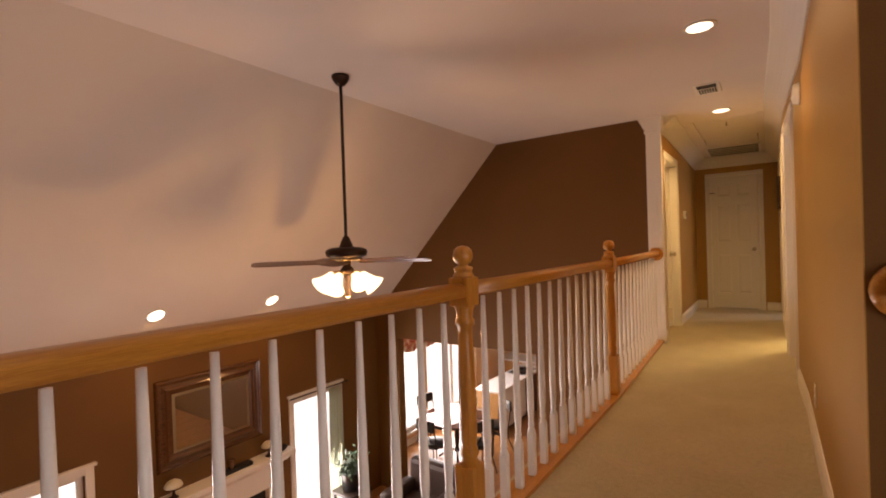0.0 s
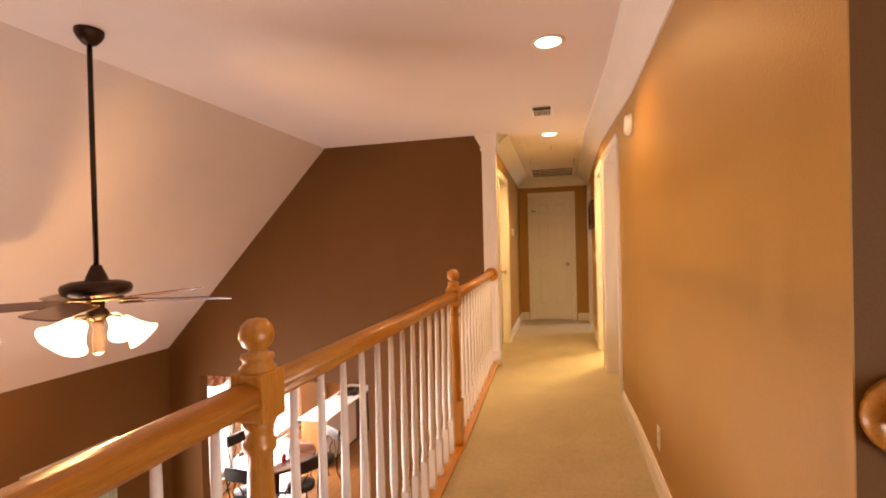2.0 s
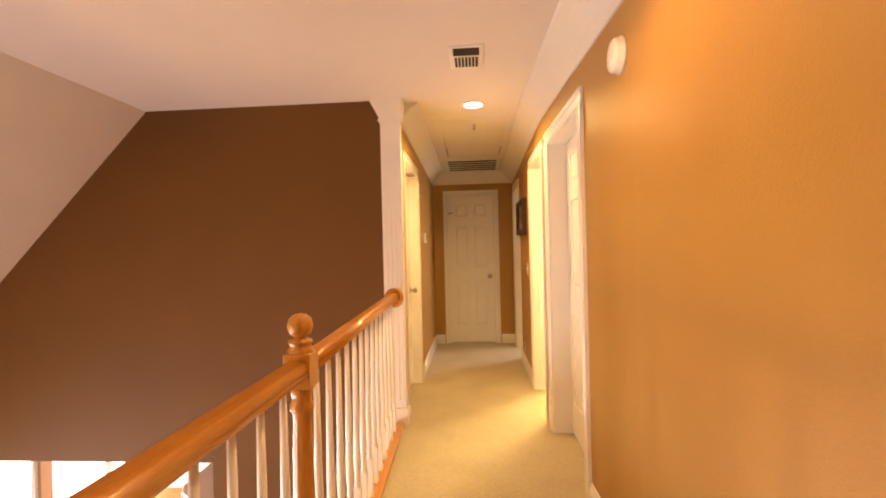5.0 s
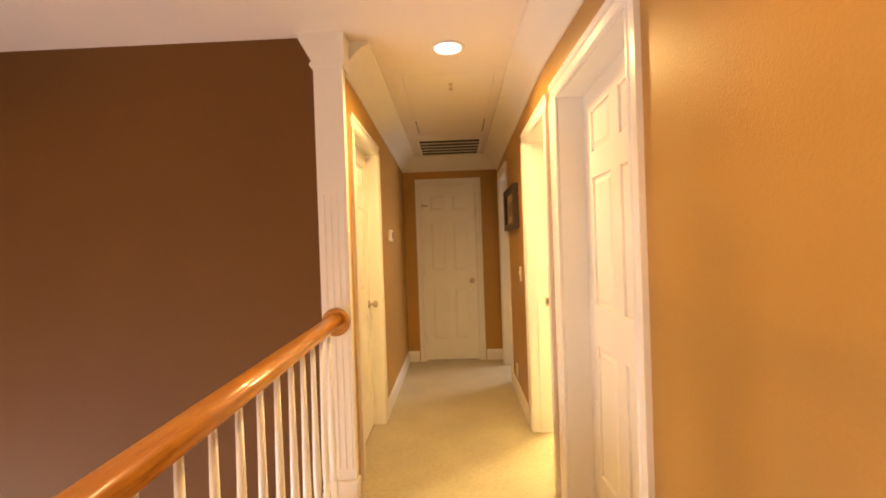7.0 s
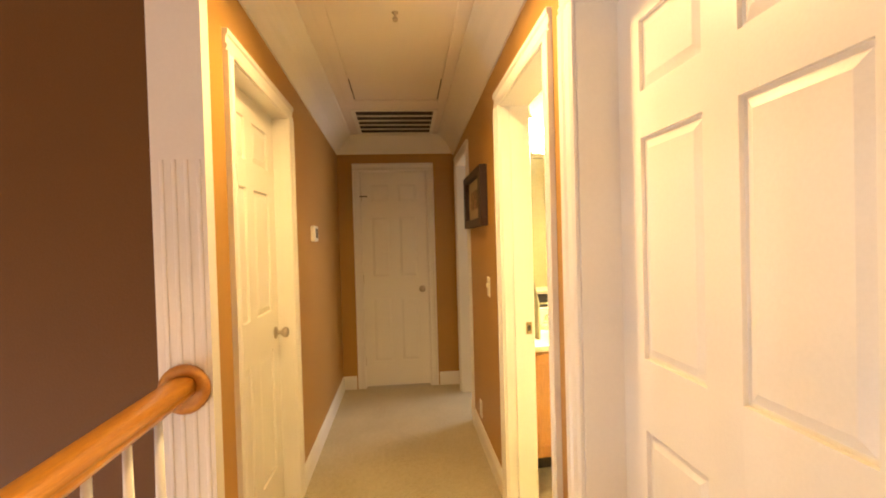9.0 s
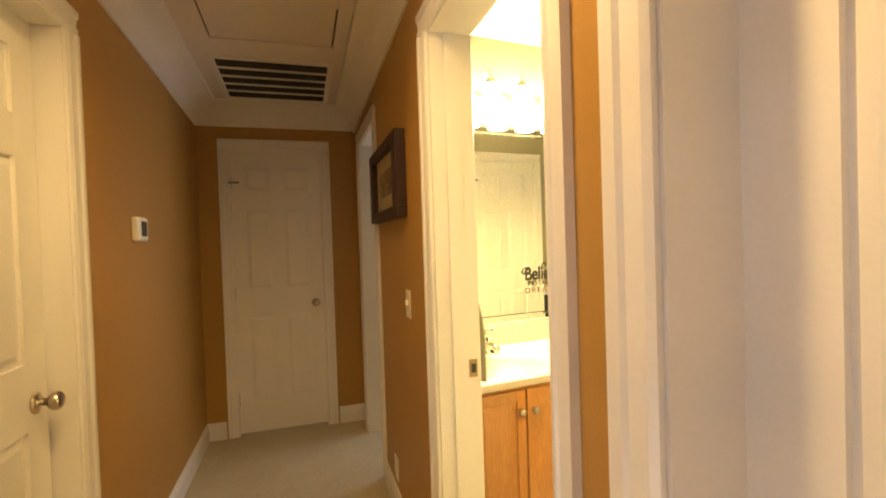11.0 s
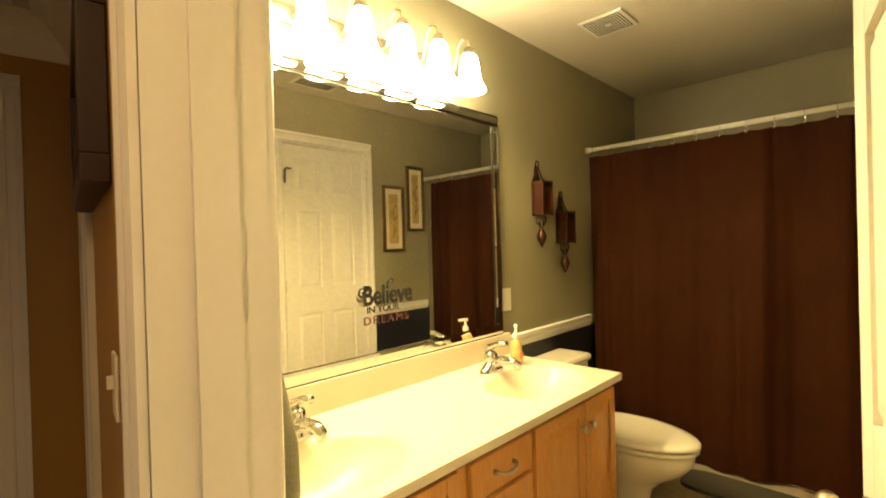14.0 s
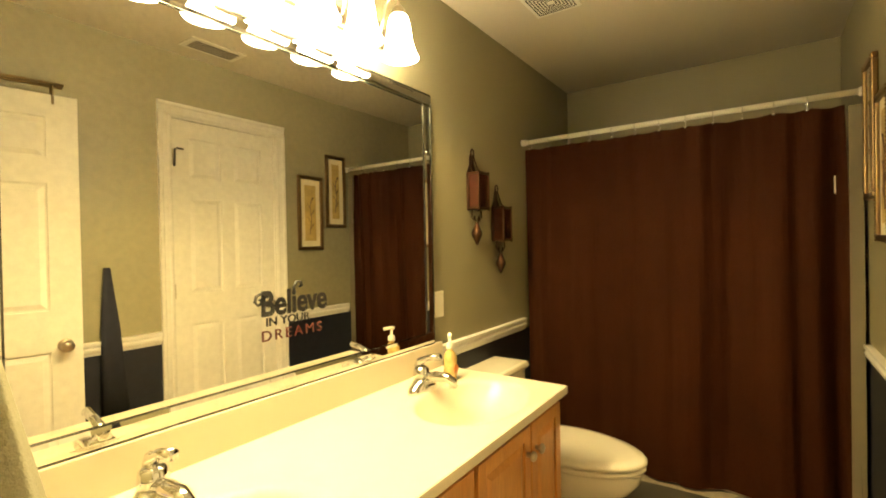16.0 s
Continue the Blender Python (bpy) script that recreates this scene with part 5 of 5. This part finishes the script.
def sconce(x, ztop):
    d = thing("candle_sconce", "wrought-iron lantern sconce with dark red glass and a pointed drop", "wall sconce", "wall sconces", at=(x, YB, ztop))
    part("back_plate", prism(bmesh.new(), [(-0.015, -0.005), (0.015, -0.005), (0.022, -0.06), (0.05, -0.105), (0.05, -0.29), (-0.05, -0.29), (-0.05, -0.105), (-0.022, -0.06)], "y", -0.006, -0.001), M_IRON, d)
    part("hanging_loop", tube(bmesh.new(), [(0.016 * math.cos(a), -0.01, 0.004 + 0.022 * math.sin(a)) for a in [i * math.pi / 6 for i in range(13)]], 0.004, 6), M_IRON, d)
    for s in (-1, 1):
        part("strap", tube(bmesh.new(), [(s * 0.006, -0.012, -0.01), (s * 0.03, -0.02, -0.07), (s * 0.05, -0.035, -0.105)], 0.004, 6), M_IRON, d)
        for y in (-0.075, -0.012):
            part("corner_post", B(s * 0.05 - 0.004, s * 0.05 + 0.004, y - 0.004, y + 0.004, -0.295, -0.095), M_IRON, d)
        part("scroll", tube(bmesh.new(), [(s * 0.045, -0.03, -0.295), (s * 0.05, -0.03, -0.33), (s * 0.03, -0.03, -0.345), (s * 0.022, -0.03, -0.325), (s * 0.012, -0.03, -0.36)], 0.004, 6), M_IRON, d)
    for z in (-0.105, -0.285):
        part("band", B(-0.054, 0.054, -0.080, -0.008, z - 0.006, z + 0.006, bevel=0.002), M_IRON, d)
    part("glass", B(-0.046, 0.046, -0.072, -0.016, -0.279, -0.111), M_AMBER, d, "dark red glass")
    part("drop", lathe(bmesh.new(), [(0.006, -0.355), (0.012, -0.37), (0.03, -0.41), (0.026, -0.43), (0.008, -0.465), (0.002, -0.475)], (0, -0.03, 0), 8), M_IRON, d)


sconce(2.392, 1.776)
sconce(2.650, 1.613)

# toilet
M_PORC = paint("cream_porcelain", (0.80, 0.74, 0.60), 0.1, 0.02, 20, 0.01, coat=0.5)
TS = 0.925
tl = thing("toilet", "cream porcelain toilet with a closed lid", "toilet", at=(2.335, -0.045, 0))


def egg(cx, y_back, y_front, w, n=28):
    pts = []
    for i in range(n):
        a = 2 * math.pi * i / n
        c, s = math.cos(a), math.sin(a)
        y = (y_back + y_front) / 2 + (y_back - y_front) / 2 * s
        pts.append((cx + w / 2 * c * (1 + 0.10 * s) * (1 if s < 0.6 else 1.0), y))
    return pts


part("bowl", loft(bmesh.new(), [(0.0, egg(0, 6.66, 6.25, 0.25)), (0.03, egg(0, 6.66, 6.25, 0.245)), (0.06, egg(0, 6.66, 6.27, 0.215)), (0.15, egg(0, 6.66, 6.25, 0.215)), (0.21, egg(0, 6.66, 6.19, 0.26)), (0.27, egg(0, 6.66, 6.105, 0.325)), (0.32, egg(0, 6.66, 6.068, 0.36)), (0.365, egg(0, 6.66, 6.058, 0.368)), (0.380, egg(0, 6.65, 6.066, 0.358))]), M_PORC, tl)
part("seat", loft(bmesh.new(), [(0.386, egg(0, 6.63, 6.058, 0.366)), (0.390, egg(0, 6.64, 6.040, 0.386)), (0.402, egg(0, 6.64, 6.040, 0.386)), (0.407, egg(0, 6.63, 6.052, 0.370))]), M_PORC, tl)
part("lid", loft(bmesh.new(), [(0.413, egg(0, 6.63, 6.056, 0.366)), (0.417, egg(0, 6.64, 6.036, 0.390)), (0.430, egg(0, 6.64, 6.036, 0.390)), (0.438, egg(0, 6.63, 6.046, 0.376)), (0.443, egg(0, 6.60, 6.09, 0.32))]), M_PORC, tl)
part("bumper", B(-0.08, 0.08, 6.22, 6.50, 0.378, 0.416), M_PORC, tl)
part("tank", B(-0.225, 0.225, 6.67, 6.872, 0.38, 0.715, bevel=0.02), M_PORC, tl)
part("tank_lid", B(-0.24, 0.24, 6.655, 6.877, 0.70, 0.745, bevel=0.02), M_PORC, tl)
part("flush_lever", tube(bmesh.new(), [(-0.17, 6.668, 0.66), (-0.17, 6.655, 0.66), (-0.11, 6.65, 0.655)], 0.006, 8), M_CHROME, tl)

for o in tl.children:
    for v in o.data.vertices:
        v.co.z *= TS

# shower rod and curtain
XC = 3.02
rodt = thing("shower_rod", "white tension shower curtain rod", "curtain rod")
part("rod", tube(bmesh.new(), [(XC, YF + 0.005, 1.942), (XC, YB - 0.003, 1.940)], 0.0135, 14), M_PLASTIC, rodt)
for y, s in ((YF, 1), (YB, -1)):
    part("end_cap", lathe(bmesh.new(), [(0.02, y), (0.02, y + s * 0.03), (0.0145, y + s * 0.034)], (XC, 0, 1.941), 14, "y"), M_PLASTIC, rodt)
RINGS = [6.785 - 0.124 * i for i in range(12)]


def fabric():
    m, tree, b = nodes_of("chocolate_brown_fabric")
    f1, f2, f3 = noise_of(tree, 420, 2, (1, 1, 0.4)), noise_of(tree, 2.2, 3), noise_of(tree, 14, 3, (1, 3, 0.25))
    c = ramp(tree, f2, [(0.3, (0.0245, 0.0066, 0.0017)), (0.7, (0.034, 0.0088, 0.0023))])
    put_in(tree, b, "Base Color", mix(tree, 1.0, c, ramp(tree, f1, [(0.3, (0.75, 0.75, 0.75)), (0.7, (1, 1, 1))]), "MULTIPLY"))
    put_in(tree, b, "Roughness", 0.75)
    b.inputs["Specular IOR Level"].default_value = 0.06
    bump_of(tree, b, f3, 0.25, 0.02)
    return m


M_FABRIC = fabric()
NU, NV = 220, 40
vs, fs = [], []
for j in range(NV + 1):
    k = j / NV
    z = 1.899 - 1.885 * k
    for i in range(NU + 1):
        u = i / NU
        y = 6.822 - 1.535 * u + 0.012 * math.sin(u * 21) * k * (1 - u) - 0.05 * k * u ** 6
        fold = 0.030 * (0.5 + 1.0 * u) * math.sin(u * 2 * math.pi * 3.3 + 1.4 * math.sin(u * 7) + 0.5 * k) + 0.012 * math.sin(u * 2 * math.pi * 7.3 + 1.1 * math.sin(u * 13) + 1.6 * k) + 0.003 * math.sin(u * 2 * math.pi * 17 + 2 * math.sin(u * 9) + 2.5 * k)
        tight = 0.010 * math.cos(2 * math.pi * (u * 1.535 - 0.037) / 0.124)
        end = 0.028 * math.sin(max(0.0, u - 0.86) / 0.14 * 3 * math.pi) + 0.02 * math.sin(max(0.0, 0.09 - u) / 0.09 * 2 * math.pi)
        x = XC + 0.004 + fold * min(1.0, 0.35 + k * 1.2) + tight * max(0.0, 1 - 4 * k) + end * (0.5 + 0.5 * k) + 0.03 * k * u
        if j == 0:
            z2 = z - 0.010 * (1 - math.cos(2 * math.pi * (u * 1.535 - 0.037) / 0.124)) * 0.5
        else:
            z2 = z
        vs.append((x, y, z2))
for j in range(NV):
    for i in range(NU):
        a = j * (NU + 1) + i
        fs.append((a, a + 1, a + NU + 2, a + NU + 1))
me = bpy.data.meshes.new("curtain_cloth")
me.from_pydata(vs, [], fs)
me.materials.append(M_FABRIC)
for p in me.polygons:
    p.use_smooth = True
cur = thing("shower_curtain", "chocolate brown fabric shower curtain drawn closed", "shower curtain")
cl = new("cloth", me)
cl.parent = cur
M_LINER = paint("pale_vinyl_liner", (0.16, 0.135, 0.085), 0.6, 0.08)
part("liner", B(XC + 0.02, XC + 0.024, 5.225, 5.275, 0.10, 1.89), M_LINER, cur, "pale vinyl liner edge")
for y in RINGS:
    rg = part("ring", tube(bmesh.new(), [(XC + 0.022 * math.sin(a), y, 1.920 + 0.034 * math.cos(a)) for a in [i * math.pi / 7 for i in range(15)]], 0.0022, 6), M_CHROME, cur)
    part("roller", ball(bmesh.new(), (XC - 0.022, y, 1.889), 0.007, 1.0, 10), M_CHROME, rg)
part("tieback_clip", B(XC - 0.035, XC - 0.02, 5.325, 5.333, 1.50, 1.58, bevel=0.002), M_CHROME, cur)
part("tieback_clip", B(XC - 0.035, XC - 0.02, 6.805, 6.813, 1.58, 1.66, bevel=0.002), M_CHROME, cur)
single("bathtub_front", B(XC + 0.07, XC + 0.12, YF + 0.16, YB - 0.002, 0, 0.40, bevel=0.01), M_PORC, "cream bathtub front behind the curtain", "bathtub")

M_MAT = paint("grey_bath_mat_pile", (0.055, 0.046, 0.030), 0.95, 0.12, 260, 1.0)
bm = bmesh.new()
prism(bm, [(2.83 + 0.12 * (abs(math.cos(a)) ** 0.4) * (1 if math.cos(a) > 0 else -1), 5.86 + 0.36 * (abs(math.sin(a)) ** 0.4) * (1 if math.sin(a) > 0 else -1)) for a in [i * math.pi / 18 + 0.01 for i in range(36)]], "z", -0.002, 0.018)
single("bath_mat", bm, M_MAT, "dark grey-brown tufted bath mat on the vinyl floor", "bath mat")

# exhaust fan grille and ceiling register
ex = thing("exhaust_fan", "square cream bathroom exhaust fan grille", "exhaust fan", at=(2.463, 6.42, CB))
part("frame", B(-0.115, 0.115, -0.115, 0.115, -0.012, -0.0005, bevel=0.004), M_PLASTIC, ex)
# raised dark strips imitate shaded slots; the plate is closed
for q in range(4):
    for i in range(6):
        r = 0.022 + i * 0.014
        a = [(-r, r - 0.003, r, r + 0.003), (-r, -r - 0.003, r, -r + 0.003)][q % 2]
        if q < 2:
            part("slot", B(a[0], a[2], min(a[1], a[3]), max(a[1], a[3]), -0.0128, -0.0118), M_IRON, ex)
        else:
            s = 1 if q == 2 else -1
            part("slot", B(min(s * r - 0.003, s * r + 0.003), max(s * r - 0.003, s * r + 0.003), -r, r, -0.0128, -0.0118), M_IRON, ex)
rg = thing("ceiling_register", "white ceiling air register over the vanity", "air vent", at=(1.79, 5.44, CB))
part("frame", B(-0.16, 0.16, -0.08, 0.08, -0.008, -0.0005, bevel=0.003), M_PLASTIC, rg)
# register slots too are dark strips standing for shade
for i in range(5):
    part("slot", B(-0.13, 0.13, -0.05 + i * 0.022, -0.04 + i * 0.022, -0.0095, -0.0078), M_IRON, rg)

# framed prints on the opposite wall
M_PFRAME = metal("antique_bronze_gilt_frame", (0.20, 0.13, 0.06), 0.4)
M_CREAMMAT = paint("cream_mat", (0.68, 0.60, 0.42), 0.7, 0.04)
M_BOTAN = paint("yellow_botanical_print", (0.45, 0.32, 0.10), 0.6, 0.18, 30, 0.02, patch=9)
M_SPRIG = paint("brown_ink", (0.12, 0.07, 0.03), 0.6, 0.2)
for x0, x1, z0, z1 in ((2.528, 2.762, 1.287, 1.85), (2.80, 3.005, 1.463, 2.04)):
    d = thing("framed_print", "tall botanical print with cream mat in a beaded bronze frame", "picture", "bathroom prints", at=((x0 + x1) / 2, YF, (z0 + z1) / 2))
    w, h = (x1 - x0) / 2, (z1 - z0) / 2
    for a in ((-w, w, h - 0.026, h), (-w, w, -h, -h + 0.026), (-w, -w + 0.026, -h + 0.026, h - 0.026), (w - 0.026, w, -h + 0.026, h - 0.026)):
        part("frame_bar", B(a[0], a[1], 0.001, 0.024, a[2], a[3], bevel=0.005), M_PFRAME, d)
    part("mat", B(-w + 0.026, w - 0.026, 0.002, 0.010, -h + 0.026, h - 0.026), M_CREAMMAT, d)
    part("print", B(-w + 0.065, w - 0.065, 0.010, 0.0115, -h + 0.07, h - 0.07), M_BOTAN, d)
    bm = tube(bmesh.new(), [(-0.01, 0.013, -h + 0.12), (0.01, 0.013, -0.05), (-0.005, 0.013, 0.05), (0.02, 0.013, 0.12)], 0.0025, 6)
    for i in range(5):
        z = -0.12 + i * 0.05
        tube(bm, [(0, 0.013, z), (0.03 * (-1) ** i, 0.013, z + 0.04)], 0.003, 5)
    part("sprig", bm, M_SPRIG, d)
    bm = bmesh.new()
    for i in range(int(2 * h / 0.014)):
        for s in (-1, 1):
            lathe(bm, [(0.0005, -0.0045), (0.0045, 0), (0.0005, 0.0045)], (s * (w - 0.013), 0.0245, -h + 0.007 + i * 0.014), 6)
    tagged(part("beading", bm, M_PFRAME, d), kind="stuff")

# robe beside the closet door
M_ROBE = paint("navy_cloth", (0.012, 0.012, 0.022), 0.9, 0.15, 200, 0.6)
bm = loft(bmesh.new(), [(0.45, [(1.325 + 0.065 * math.cos(i * 0.524), YF + 0.025 + 0.02 * math.sin(i * 0.524)) for i in range(12)]), (0.9, [(1.31 + 0.045 * math.cos(i * 0.524), YF + 0.022 + 0.018 * math.sin(i * 0.524)) for i in range(12)]), (1.22, [(1.30 + 0.015 * math.cos(i * 0.524), YF + 0.02 + 0.015 * math.sin(i * 0.524)) for i in range(12)])])
single("hanging_robe", bm, M_ROBE, "dark navy cloth hanging beside the closet door", "robe")

BATH = Matrix.Translation((2.0, 6.6, 0)) @ pose(0, 0, 0, 0, 0, 6.42) @ Matrix.Translation((-2.0, -6.6, 0))
for ob in list(scene.objects):
    if ob.parent is None and ob.name not in SQUARE:
        ob.matrix_basis = BATH @ ob.matrix_basis

# towel on the hall-side wall
M_TOWEL = paint("sage_grey_towel", (0.33, 0.31, 0.215), 0.95, 0.10, 300, 1.0)
NU, NV = 40, 24
vs, fs = [], []
for j in range(NV + 1):
    k = j / NV
    for i in range(NU + 1):
        a = 2 * math.pi * i / NU
        w = 0.026 + 0.045 * k ** 0.8
        dth = 0.007 + 0.026 * min(1.0, 1.7 * k)
        r = 1 + 0.10 * math.sin(5 * a + 1.5 * k)
        vs.append((0.462 + dth + dth * r * math.cos(a), 5.925 + w * r * math.sin(a), 1.275 - 0.44 * k - (0.03 * math.cos(a) if j == 0 else 0)))
for j in range(NV):
    for i in range(NU):
        a = j * (NU + 1) + i
        fs.append((a, a + 1, a + NU + 2, a + NU + 1))
fs.append(tuple(range(NU)))
me = bpy.data.meshes.new("towel_cloth")
me.from_pydata(vs, [], fs)
me.materials.append(M_TOWEL)
for p in me.polygons:
    p.use_smooth = True
tw = thing("hand_towel", "sage grey terry towel hanging from a wall hook", "towel")
o = new("cloth", me)
o.parent = tw
part("hook", tube(bmesh.new(), [(XI + 0.004, 5.925, 1.30), (XI + 0.03, 5.925, 1.295), (XI + 0.036, 5.925, 1.27)], 0.006, 8), M_NICKEL, tw)
